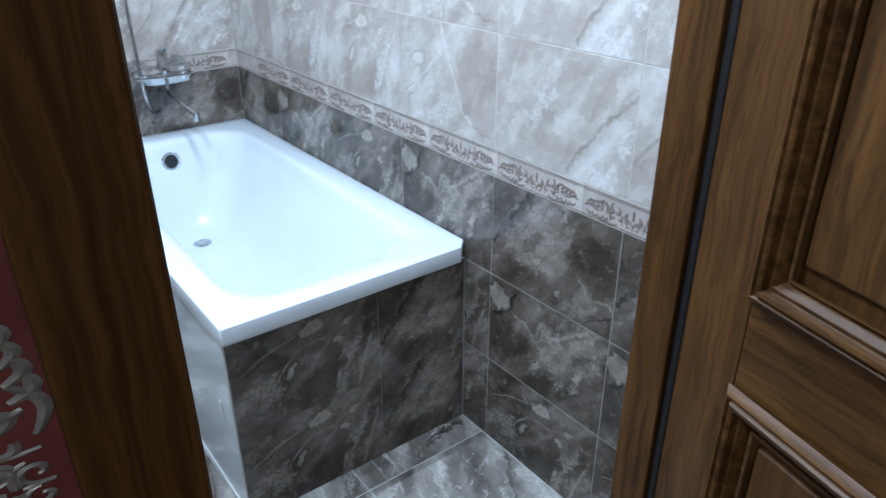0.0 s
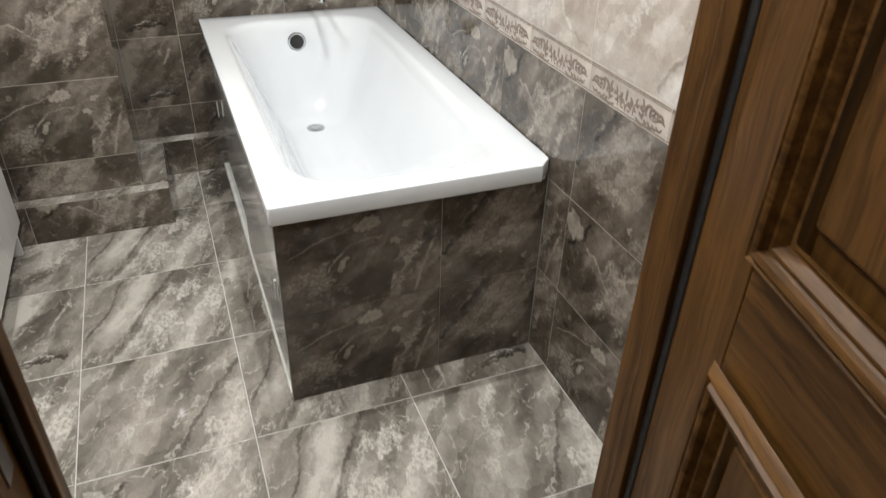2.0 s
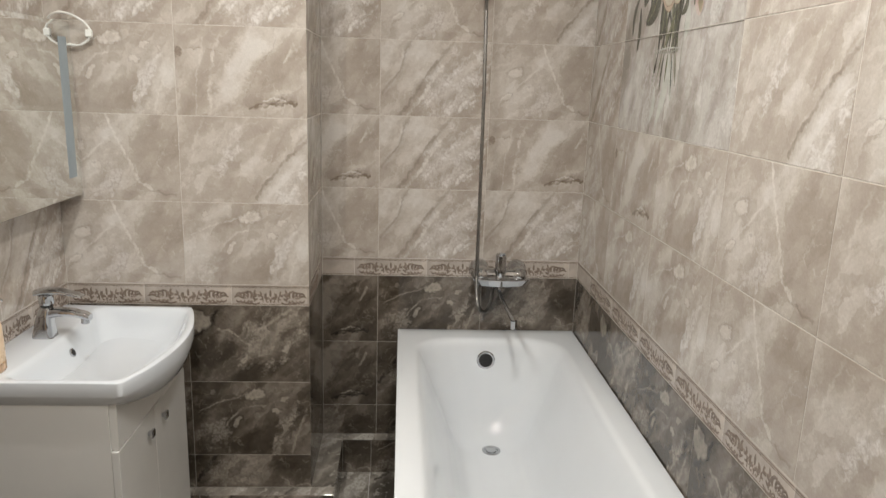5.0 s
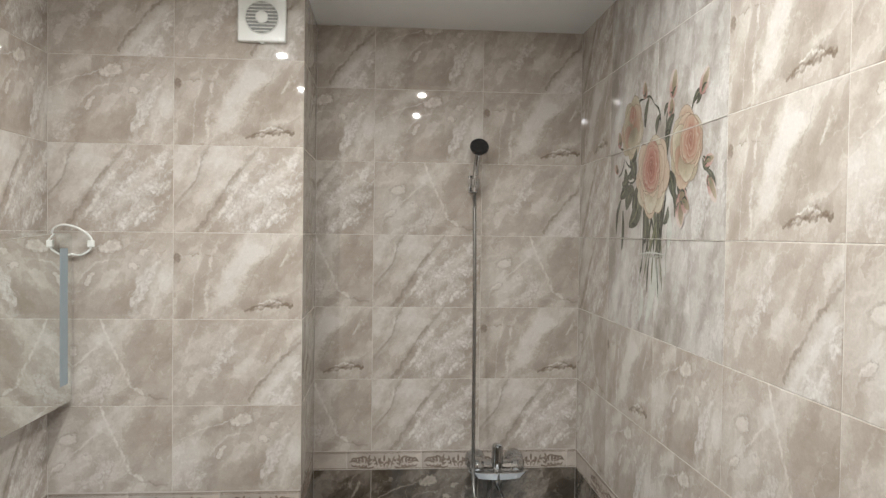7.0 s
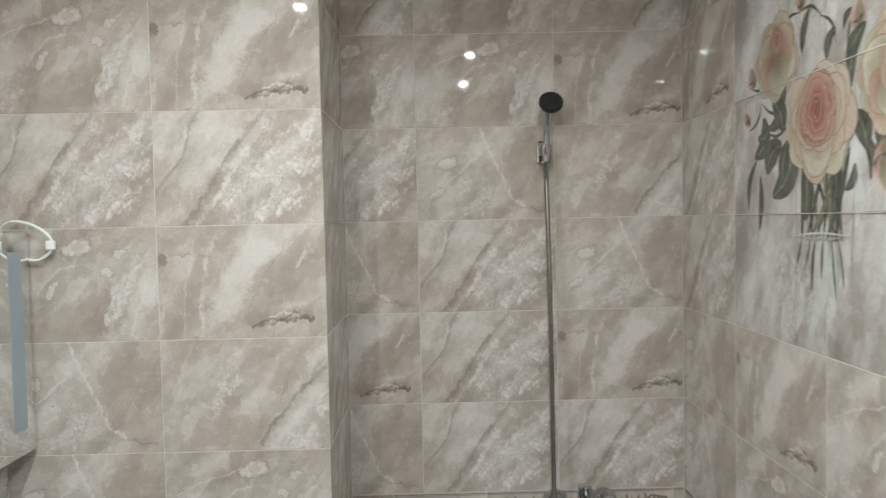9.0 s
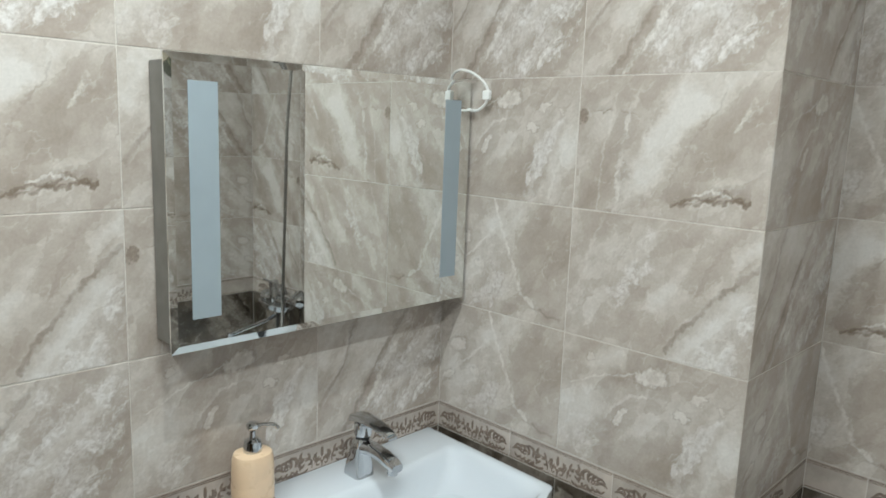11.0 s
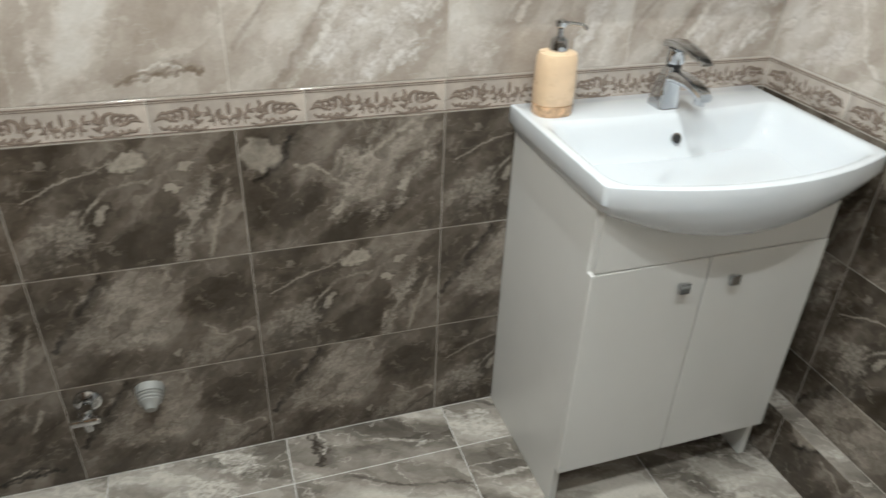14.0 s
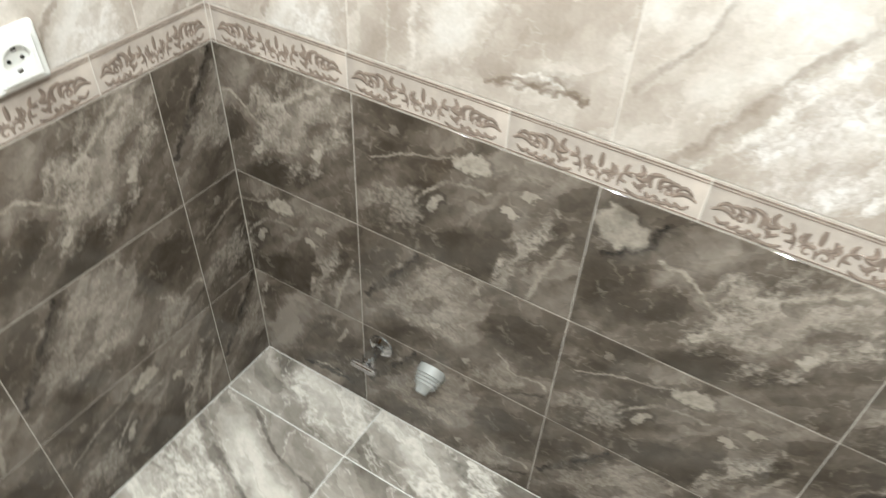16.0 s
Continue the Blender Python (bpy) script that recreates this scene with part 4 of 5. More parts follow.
part("lever", bm, CHROME, mixer)
part("spout", tube(bmesh.new(), spline([(0.873, MY - 0.005, MZ - 0.03), (0.874, MY - 0.012, MZ - 0.062), (0.879, MY - 0.05, MZ - 0.080), (0.892, MY - 0.13, MZ - 0.102), (0.904, MY - 0.20, MZ - 0.122)], 8), 0.0082, 14), CHROME, mixer, smooth=True)
part("aerator", rod(bmesh.new(), (0.904, MY - 0.20, MZ - 0.115), (0.905, MY - 0.201, MZ - 0.145), 0.0125), CHROME, mixer)
part("hose_outlet", rod(bmesh.new(), (0.846, MY - 0.01, MZ - 0.015), (0.846, MY - 0.014, MZ - 0.05), 0.0105), CHROME, mixer)
loops = [[(0.875 + g * 0.112 * math.cos(2 * math.pi * k / 40), MY - 0.014 + g * 0.040 * math.sin(2 * math.pi * k / 40), MZ + dz) for k in range(40)] for g, dz in ((0.74, -0.036), (0.80, -0.035), (0.98, -0.014), (1.0, -0.011), (0.97, -0.009))]
part("shelf_plate", loft(bmesh.new(), loops, close_first=True), CHROME, mixer, "oval polished shelf")
shower = thing("hand_shower", "black and chrome hand shower on a long steel hose", "hand shower")
part("hose", tube(bmesh.new(), spline([(0.846, MY - 0.014, MZ - 0.05), (0.843, MY - 0.02, MZ - 0.085), (0.828, MY - 0.03, MZ - 0.128), (0.806, MY - 0.035, MZ - 0.135), (0.790, MY - 0.034, MZ - 0.105),
                                       (0.782, MY - 0.034, MZ - 0.02), (0.781, MY - 0.03, MZ + 0.15), (0.781, MY - 0.022, MZ + 0.40), (0.780, MY - 0.014, MZ + 0.70), (0.778, MY + 0.004, MZ + 0.95), (0.778, MY + 0.008, MZ + 1.03)], 34), 0.0064, 10, 0.12), STEEL, shower, "corrugated steel hose", smooth=True)
part("holder_plate", boxed(0.760, 0.796, NORTH - 0.012, NORTH - 0.001, 1.86, 1.925, 0.004), CHROME, shower)
bm = bmesh.new()
turned(bm, [(0.020, -0.016), (0.021, 0.0), (0.019, 0.016)], pose(0.778, 2.735, 1.895, 12, 0, 0))
part("holder_cradle", bm, CHROME, shower, smooth=True)
part("holder_arm", rod(bmesh.new(), (0.778, NORTH - 0.01, 1.895), (0.778, 2.735, 1.895), 0.010), CHROME, shower)
part("grip", tube(bmesh.new(), spline([(0.778, 2.728, 1.860), (0.780, 2.724, 1.93), (0.784, 2.708, 1.985), (0.787, 2.695, 2.008)], 8), 0.0105, 14), CHROME, shower, "chrome grip", smooth=True)
mm = pose(0.789, 2.690, 2.024, 58, 0, 0)
head = part("shower_head", turned(bmesh.new(), [(0.012, -0.024), (0.028, -0.018), (0.034, -0.008), (0.034, 0.002), (0.031, 0.006)], mm), BLACK, shower, "black round spray head", smooth=True)
part("head_back", turned(bmesh.new(), [(0.011, -0.030), (0.024, -0.024), (0.027, -0.0195)], mm), CHROME, head, smooth=True)

# ---- vanity cabinet with washbasin ----
CX1, CY0, CY1, CZ1 = -0.215, 1.765, 2.300, 0.735
cab = thing("vanity_cabinet", "white lacquered two-door vanity cabinet under the washbasin", "cabinet")
part("side_panel", boxed(WEST + 0.003, CX1 - 0.002, CY0, CY0 + 0.016, 0.001, CZ1 + 0.042, 0.001), LACQUER, cab)
part("side_panel", boxed(WEST + 0.003, CX1 - 0.002, CY1 - 0.016, CY1, 0.001, CZ1, 0.001), LACQUER, cab)
part("base_board", boxed(WEST + 0.003, CX1 - 0.025, CY0 + 0.016, CY1 - 0.016, 0.125, 0.141), LACQUER, cab)
part("back_board", boxed(WEST + 0.003, WEST + 0.009, CY0 + 0.016, CY1 - 0.016, 0.141, CZ1), LACQUER, cab)
bm = bmesh.new()
outline = [(CY0 + 0.0055, 0.634), (CY1 - 0.003, 0.634), (CY1 - 0.003, CZ1 + 0.006), (CY1 - 0.05, CZ1 - 0.01), (1.850, CZ1 - 0.01), (1.815, CZ1 + 0.008), (1.790, CZ1 + 0.034), (CY0 + 0.0055, CZ1 + 0.042)]
loft(bm, [[(x, y, z) for y, z in outline] for x in (CX1 - 0.0015, CX1 + 0.0165)], close_first=True)
bmesh.ops.recalc_face_normals(bm, faces=bm.faces)
part("front_fascia", bm, LACQUER, cab)
SPLIT = 2.022
for y0, y1, ky in ((CY0 - 0.001, SPLIT - 0.0015, 1.965), (SPLIT + 0.0015, CY1 + 0.001, 2.080)):
    d_ = part("cabinet_door", boxed(CX1 - 0.001, CX1 + 0.0175, y0, y1, 0.118, 0.6305, 0.0015), LACQUER, cab)
    bm = boxed(CX1 + 0.0175, CX1 + 0.026, ky - 0.006, ky + 0.006, 0.571, 0.583, 0.001)
    box(bm, CX1 + 0.026, CX1 + 0.034, ky - 0.0115, ky + 0.0115, 0.5655, 0.5885, 0.002)
    part("knob", bm, CHROME, d_, "square chrome knob")

basin = thing("washbasin", "white ceramic washbasin with a bowed front on the vanity cabinet", "washbasin")
SX0, SYC, SHW, SD, BOWED = WEST + 0.001, 2.053, 0.304, 0.403, 0.066
TOP = 0.822


def basin_point(a, b, z):
    """a runs across (-1 to 1), b from the wall to the front (0 to 1)."""
    return (SX0 + b * (SD + BOWED * (1 - a * a)), SYC - 0.004 * b + a * (SHW - 0.004 * b), z)


def basin_ring(a0, a1, b0, b1, r, z):
    return [basin_point(a, b, z) for b, a in round_rect(b0, b1, a0, a1, r, 7, 10)]


rim = (0.030, 0.030, 0.010, 0.010)
def basin_belly(side, front, r, f):
    """A ring of the underside: f is how far down the belly, which is deepest in the middle of the bowed front."""
    loop = []
    for b, a in round_rect(0.0, front, -side, side, r, 7, 10):
        x, y, z = basin_point(a, b, 0.0)
        loop.append((x, y, TOP - 0.036 - f * (0.022 + 0.078 * (1 - 0.92 * a * a))))
    return loop


loops = [basin_belly(0.90, 0.800, 0.10, 1.0), basin_belly(0.935, 0.870, 0.09, 0.93), basin_belly(0.955, 0.925, 0.07, 0.78), basin_belly(0.972, 0.960, 0.05, 0.58), basin_belly(0.985, 0.984, 0.045, 0.33), basin_belly(0.995, 0.996, 0.045, 0.12),
         basin_ring(-1.0, 1.0, 0.0, 1.0, rim, TOP - 0.036), basin_ring(-1.0, 1.0, 0.0, 1.0, rim, TOP - 0.005),
         basin_ring(-0.998, 0.998, 0.002, 0.998, rim, TOP - 0.0015), basin_ring(-0.990, 0.990, 0.008, 0.990, rim, TOP),
         basin_ring(-0.945, 0.945, 0.255, 0.965, 0.09, TOP - 0.0000),
         basin_ring(-0.930, 0.930, 0.268, 0.955, 0.10, TOP - 0.0015),
         basin_ring(-0.912, 0.912, 0.280, 0.945, 0.11, TOP - 0.0060),
         basin_ring(-0.892, 0.892, 0.292, 0.932, 0.12, TOP - 0.0150),
         basin_ring(-0.868, 0.868, 0.304, 0.915, 0.14, TOP - 0.0300),
         basin_ring(-0.838, 0.838, 0.318, 0.892, 0.15, TOP - 0.0490),
         basin_ring(-0.795, 0.795, 0.336, 0.860, 0.17, TOP - 0.0680),
         basin_ring(-0.710, 0.710, 0.362, 0.815, 0.18, TOP - 0.0840),
         basin_ring(-0.560, 0.560, 0.400, 0.755, 0.17, TOP - 0.0950),
         basin_ring(-0.340, 0.340, 0.446, 0.690, 0.11, TOP - 0.1010),
         basin_ring(-0.120, 0.120, 0.500, 0.620, 0.05, TOP - 0.1040)]
part("bowl", loft(bmesh.new(), loops, close_first=True), CERAMIC, basin, smooth=True)
mm = pose(*basin_point(0.035, 0.322, TOP - 0.047), 0, 68, 0)
hole = part("overflow_ring", turned(bmesh.new(), [(0.0125, -0.002), (0.0125, 0.002), (0.010, 0.003)], mm), CHROME, basin, "chrome overflow ring", smooth=True)
# the hole's shade is a dark disc on the ring
part("overflow_hole", turned(bmesh.new(), [(0.0095, 0.0005), (0.0095, 0.0035), (0.006, 0.0037)], mm), HOLE_SHADE, hole, "overflow hole, a disc painted dark for its shade")
part("waste", turned(bmesh.new(), [(0.030, 0.0), (0.030, 0.003), (0.022, 0.004)], Matrix.Translation(basin_point(0, 0.56, TOP - 0.1035))), CHROME, basin, "chrome waste cover", smooth=True)

tap = thing("basin_mixer", "chrome single-lever basin mixer on the washbasin", "tap")
tap.location = (-0.500, 2.066, TOP)
tap.scale = (1.14, 1.10, 1.20)


def tap_section(x0, x1, hw, z):
    return [(x, y, z) for x, y in round_rect(x0, x1, -hw, hw, 0.011, 5, 3)]


def flat_bar(stations):
    """A bar along x from (x, height, half width, half thickness) stations."""
    return loft(bmesh.new(), [[(x, y, zc + z) for y, z in round_rect(-hw, hw, -hh, hh, hh * 0.8, 4, 3)] for x, zc, hw, hh in stations], close_first=True)


loops = [tap_section(-0.025, 0.025, 0.0235, 0.0), tap_section(-0.025, 0.0245, 0.0235, 0.005), tap_section(-0.020, 0.022, 0.0205, 0.028), tap_section(-0.013, 0.022, 0.0185, 0.052), tap_section(-0.007, 0.024, 0.0180, 0.068), tap_section(-0.003, 0.021, 0.0150, 0.073)]
part("body", loft(bmesh.new(), loops, close_first=True), CHROME, tap, smooth=True)
part("spout", flat_bar([(0.006, 0.055, 0.0165, 0.0125), (0.035, 0.061, 0.0160, 0.0100), (0.070, 0.060, 0.0155, 0.0082), (0.100, 0.053, 0.0150, 0.0078), (0.112, 0.048, 0.0130, 0.0070)]), CHROME, tap, smooth=True)
part("aerator", rod(bmesh.new(), (0.100, 0, 0.048), (0.0985, 0, 0.034), 0.0100), CHROME, tap)
# solid neck, coloured dark as the shade between body and collar
part("neck", turned(bmesh.new(), [(0.0135, 0.070), (0.0135, 0.080)], Matrix.Translation((0.010, 0, 0))), HOLE_SHADE, tap, "neck painted dark for the shaded gap under the lever")
part("collar", turned(bmesh.new(), [(0.0165, 0.079), (0.0175, 0.083), (0.0175, 0.101), (0.0150, 0.104)], Matrix.Translation((0.010, 0, 0))), CHROME, tap, smooth=True)
part("lever", flat_bar([(-0.012, 0.108, 0.0175, 0.0065), (0.012, 0.112, 0.0185, 0.0062), (0.048, 0.111, 0.0165, 0.0040), (0.086, 0.103, 0.0140, 0.0028), (0.098, 0.099, 0.0110, 0.0022)]), CHROME, tap, smooth=True)

soap = thing("soap_dispenser", "peach soap dispenser with a chrome pump on the washbasin", "soap dispenser")
soap.location = (-0.515, 1.812, TOP)
soap.scale = (1.28, 1.28, 1.12)


def soap_ring(s, z):
    return [(x, y, z) for x, y in round_rect(-0.0275 * s, 0.0275 * s, -0.0325 * s, 0.0325 * s, 0.0245 * s, 7, 2)]


part("bottle", loft(bmesh.new(), [soap_ring(0.95, 0.020), soap_ring(0.99, 0.026), soap_ring(1.0, 0.05), soap_ring(0.97, 0.088), soap_ring(0.95, 0.102), soap_ring(0.88, 0.110), soap_ring(0.60, 0.113)], close_first=True), SOAP, soap, smooth=True)
part("bottle_base", loft(bmesh.new(), [soap_ring(0.95, 0.0), soap_ring(1.0, 0.003), soap_ring(1.0, 0.0195)], close_first=True), SOAP_LOW, soap, "clear base with shells and pebbles", smooth=True)
part("pump_collar", turned(bmesh.new(), [(0.014, 0.112), (0.0145, 0.116), (0.013, 0.132), (0.008, 0.136)]), CHROME, soap, smooth=True)
part("pump_stem", rod(bmesh.new(), (0, 0, 0.134), (0, 0, 0.156), 0.0045), CHROME, soap)
bm = turned(bmesh.new(), [(0.005, 0.150), (0.009, 0.155), (0.010, 0.162), (0.007, 0.165)])
part("pump_head", bm, CHROME, soap, smooth=True)
part("nozzle", tube(bmesh.new(), spline([(0.0, 0.0, 0.159), (0.010, 0.016, 0.160), (0.017, 0.028, 0.158), (0.020, 0.033, 0.152)], 5), 0.0035, 10), CHROME, soap, smooth=True)

# ---- mirror cabinet with its lead ----
mir = thing("mirror", "wall mirror with two frosted strips above the washbasin", "mirror")
MX, MY0, MY1, MZ0, MZ1 = -0.502, 1.650, 2.383, 1.178, 1.692
part("backing_box", boxed(WEST + 0.002, MX - 0.005, MY0 + 0.008, MY1 - 0.006, MZ0 + 0.012, MZ1 - 0.012, 0.002), BACKING, mir, "grey board backing")
bm = bmesh.new()
lo = [(MY0, MZ0), (MY1, MZ0), (MY1, MZ1), (MY0, MZ1)]
sx = [1, -1, -1, 1]
sz = [1, 1, -1, -1]
rings = [[bm.verts.new((x, y + k * o, z + q * o)) for (y, z), k, q in zip(lo, sx, sz)] for x, o in ((MX - 0.0048, 0.0), (MX - 0.0009, 0.0), (MX, 0.013))]
for a, b in zip(rings, rings[1:]):
    for k in range(4):
        bm.faces.new((a[k], a[(k + 1) % 4], b[(k + 1) % 4], b[k]))
bm.faces.new(rings[0][::-1])
bm.faces.new(rings[-1])
part("mirror_glass", bm, MIRROR, mir)
for y0, y1 in ((1.690, 1.744), (2.300, 2.350)):
    part("frosted_strip", boxed(MX + 0.0002, MX + 0.0008, y0, y1, 1.236, 1.648), FROSTED, mir, "sandblasted strip")
lead = thing("lamp_lead", "loose white electric lead looping above the mirror", "cable")
part("wire", tube(bmesh.new(), spline([(-0.520, 2.386, 1.640), (-0.500, 2.380, 1.628), (-0.470, 2.374, 1.628), (-0.445, 2.372, 1.645), (-0.438, 2.370, 1.668), (-0.452, 2.366, 1.692), (-0.485, 2.362, 1.712), (-0.520, 2.360, 1.718), (-0.548, 2.365, 1.708), (-0.560, 2.372, 1.690)], 8), 0.0032, 8), WHITE_PLASTIC, lead, smooth=True)
part("terminal", boxed(-0.452, -0.432, 2.364, 2.376, 1.650, 1.672, 0.003), WHITE_PLASTIC, lead)

# ---- extractor fan ----
fan = thing("extractor_fan", "square white extractor fan with a round slatted grille, running light on", "extractor fan")
FX, FZ, FY = 0.066, 2.366, BOX_Y
bm = boxed(FX - 0.0735, FX + 0.0735, FY - 0.022, FY - 0.0005, FZ - 0.0735, FZ + 0.0735, 0.004, 3)
part("housing", bm, WHITE_PLASTIC, fan)
# no duct is hollowed out: this grey disc paints its shaded depth
part("duct", turned(bmesh.new(), [(0.0485, 0.0), (0.0485, 0.0012), (0.047, 0.0014)], pose(FX, FY - 0.0222, FZ, 90, 0, 0), 40), GREY_PLASTIC, fan, "grey disc standing in for the shaded duct behind the grille")
part("grille_ring", turned(bmesh.new(), [(0.0515, 0.0), (0.0515, 0.004), (0.0495, 0.005), (0.0485, 0.0008)], pose(FX, FY - 0.0222, FZ, 90, 0, 0), 40), WHITE_PLASTIC, fan, smooth=True)
for k in range(-4, 5):
    dz = k * 0.0105
    hw = math.sqrt(max(0.0, 0.048 ** 2 - dz ** 2))
    bm = boxed(FX - hw, FX + hw, -0.0030, 0.0030, -0.0009, 0.0009)
    bmesh.ops.transform(bm, verts=bm.verts, matrix=Matrix.Translation((0, FY - 0.0262, FZ + dz)) @ pose(0, 0, 0, 32, 0, 0))
    part("slat", bm, WHITE_PLASTIC, fan)
part("hub", turned(bmesh.new(), [(0.019, 0.0), (0.019, 0.005), (0.012, 0.009)], pose(FX, FY - 0.0235, FZ, 90, 0, 0)), WHITE_PLASTIC, fan, smooth=True)
part("running_light", turned(bmesh.new(), [(0.0035, 0.0), (0.0035, 0.0015), (0.002, 0.002)], pose(FX + 0.050, FY - 0.0222, FZ + 0.063, 90, 0, 0), 12), BLUE_LED, fan, "blue light")
part("latch", boxed(FX - 0.006, FX + 0.006, FY - 0.020, FY - 0.004, FZ - 0.0775, FZ - 0.0738, 0.001), WHITE_PLASTIC, fan)

# ---- downlights ----
first = thing("downlight", "small round recessed downlight in the ceiling, switched on", "downlight", "ceiling downlights")
part("bezel", turned(bmesh.new(), [(0.034, -0.006), (0.042, -0.004), (0.043, 0.0)], Matrix.Identity(4)), CHROME, first, smooth=True)
part("lens", turned(bmesh.new(), [(0.019, -0.0085), (0.021, -0.0075), (0.021, -0.0062)], Matrix.Identity(4)), LENS, first, "glowing lens")
first.matrix_world = pose(*LAMP_XY[0], CEIL)
for lx, ly in LAMP_XY[1:]:
    copy_thing(first, pose(lx, ly, CEIL))

# ---- socket, valve, pipe stub ----
socket = thing("wall_socket", "cream electric wall socket above the border", "socket")
KX, KZ = -0.247, 0.926
part("frame", boxed(KX - 0.041, KX + 0.041, SOUTH + 0.0005, SOUTH + 0.010, KZ - 0.041, KZ + 0.041, 0.004, 3), WHITE_PLASTIC, socket)
bm = bmesh.new()
loops = []
for shape, size, depth in (("square", 0.029, 0.0095), ("square", 0.029, 0.0165), ("square", 0.0275, 0.018), ("round", 0.0205, 0.018), ("round", 0.0195, 0.0170), ("round", 0.0190, 0.0108)):
    loop = []
    for k in range(32):
        ca, sa = math.cos(2 * math.pi * k / 32), math.sin(2 * math.pi * k / 32)
        f = size / max(abs(ca), abs(sa)) if shape == "square" else size
        loop.append((KX + f * ca, SOUTH + depth, KZ + f * sa))
    loops.append(loop)
loft(bm, loops)
bmesh.ops.recalc_face_normals(bm, faces=bm.faces)
part("cover", bm, WHITE_PLASTIC, socket, "cream cover with a recessed round well")
# pin holes are small dark discs, their shade put into the colour
for dx in (-0.0095, 0.0095):
    part("pin_hole", turned(bmesh.new(), [(0.0028, 0.0), (0.0028, 0.0016), (0.002, 0.0018)], pose(KX + dx, SOUTH + 0.0109, KZ, -90, 0, 0), 12), HOLE_SHADE, socket)
for dz in (-0.017, 0.017):
    part("earth_clip", boxed(KX - 0.004, KX + 0.004, SOUTH + 0.0109, SOUTH + 0.0150, KZ + dz - 0.004, KZ + dz + 0.004, 0.0008), CHROME, socket)

valve = thing("angle_valve", "small chrome angle valve on the dark tiled wall", "valve")
VY, VZ = 0.820, 0.232
part("escutcheon", turned(bmesh.new(), [(0.029, 0.0), (0.028, 0.004), (0.018, 0.011), (0.012, 0.013)], pose(WEST + 0.0005, VY, VZ, 0, 90, 0)), CHROME, valve, smooth=True)
part("inlet", rod(bmesh.new(), (WEST + 0.008, VY, VZ), (WEST + 0.045, VY, VZ), 0.011), CHROME, valve)
part("body", turned(bmesh.new(), [(0.013, -0.022), (0.015, -0.016), (0.015, 0.012), (0.011, 0.018)], pose(WEST + 0.045, VY, VZ - 0.002)), CHROME, valve, smooth=True)
part("outlet", rod(bmesh.new(), (WEST + 0.045, VY, VZ - 0.022), (WEST + 0.045, VY, VZ - 0.042), 0.009), CHROME, valve)
part("handle", boxed(WEST + 0.058, WEST + 0.072, VY - 0.030, VY + 0.030, VZ - 0.010, VZ + 0.006, 0.005, 3), CHROME, valve, "oval chrome handle")
stub = thing("waste_pipe_stub", "pale plastic waste pipe cap on the dark tiled wall", "pipe")
bm = bmesh.new()
turned(bm, [(0.030, -0.01), (0.030, 0.008), (0.026, 0.010), (0.029, 0.014), (0.025, 0.017), (0.027, 0.021), (0.023, 0.024), (0.025, 0.028), (0.016, 0.034), (0.012, 0.046)], pose(WEST + 0.004, 0.945, 0.232, 0, 116, 0))
part("ribbed_cap", bm, GREY_PLASTIC, stub, smooth=True)

# ---- printed rose bouquet on the decor tiles of the east wall ----
decor = thing("rose_decor", "printed bouquet of peach roses in a glass vase on wall tiles", "tile picture")


def east(u, z, lift):
    """u runs towards the door (decreasing y)."""
    return (EAST - 0.0006 - lift, -u, z - 0.015)


def blob(name, cu, cz, ru, rz, mat, lift, wav=0.06, lobes=5, seed=0, turn=0.0, label="", foot=None, tip=0.0):
    """A flat wavy-edged printed shape; foot is the point from which its print fades, tip draws it out."""
    bm = bmesh.new()
    rng = random.Random(seed)
    ph = [rng.uniform(0, 6.28) for _ in range(3)]
    c, s = math.cos(radians(turn)), math.sin(radians(turn))
    origin = Vector(east(*(foot or (cu, cz)), 0.0))
    vs = []
    for k in range(40):
        a = 2 * math.pi * k / 40
        w = 1 + wav * math.sin(lobes * a + ph[0]) + 0.5 * wav * math.sin((2 * lobes - 1) * a + ph[1]) + tip * max(0.0, math.cos(a)) ** 6
        x, y = ru * w * math.cos(a), rz * w * math.sin(a)
        vs.append(bm.verts.new(Vector(east(cu + x * c - y * s, cz + x * s + y * c, lift)) - origin))
    bm.faces.new(vs)
    bmesh.ops.recalc_face_normals(bm, faces=bm.faces)
    ob = part(name, bm, mat, decor, label)
    ob.location = origin
    return ob


def flat_leaf(name, u0, z0, u1, z1, width, mat, lift, bend=0.15):
    bm = bmesh.new()
    pts = bow(u0, z0, u1, z1, bend, 12)
    left, right = [], []
    for i, (x, z) in enumerate(pts):
        ax, az = pts[min(i + 1, 12)]
        bx, bz = pts[max(i - 1, 0)]
        ln = math.hypot(ax - bx, az - bz)
        w = width * math.sin(math.pi * (0.04 + 0.93 * i / 12)) ** 0.8
        left.append(bm.verts.new(east(x - (az - bz) / ln * w, z + (ax - bx) / ln * w, lift)))
        right.append(bm.verts.new(east(x + (az - bz) / ln * w, z - (ax - bx) / ln * w, lift)))
    for k in range(12):
        bm.faces.new((left[k], left[k + 1], right[k + 1], right[k]))
    bmesh.ops.recalc_face_normals(bm, faces=bm.faces)
    return part(name, bm, mat, decor)


def petal(cu, cz, ru, rz, mat, lift, seed, turn, foot):
    """A petal with its shade printed beneath it."""
    blob("petal_shade", cu, cz, ru * 1.03 + 0.0004, rz * 1.03 + 0.0004, INK_SHADE, lift, 0.05, 3, seed, turn, tip=0.10)
    blob("petal", cu, cz, ru, rz, mat, lift + 0.000012, 0.05, 3, seed, turn, foot=foot, tip=0.10)


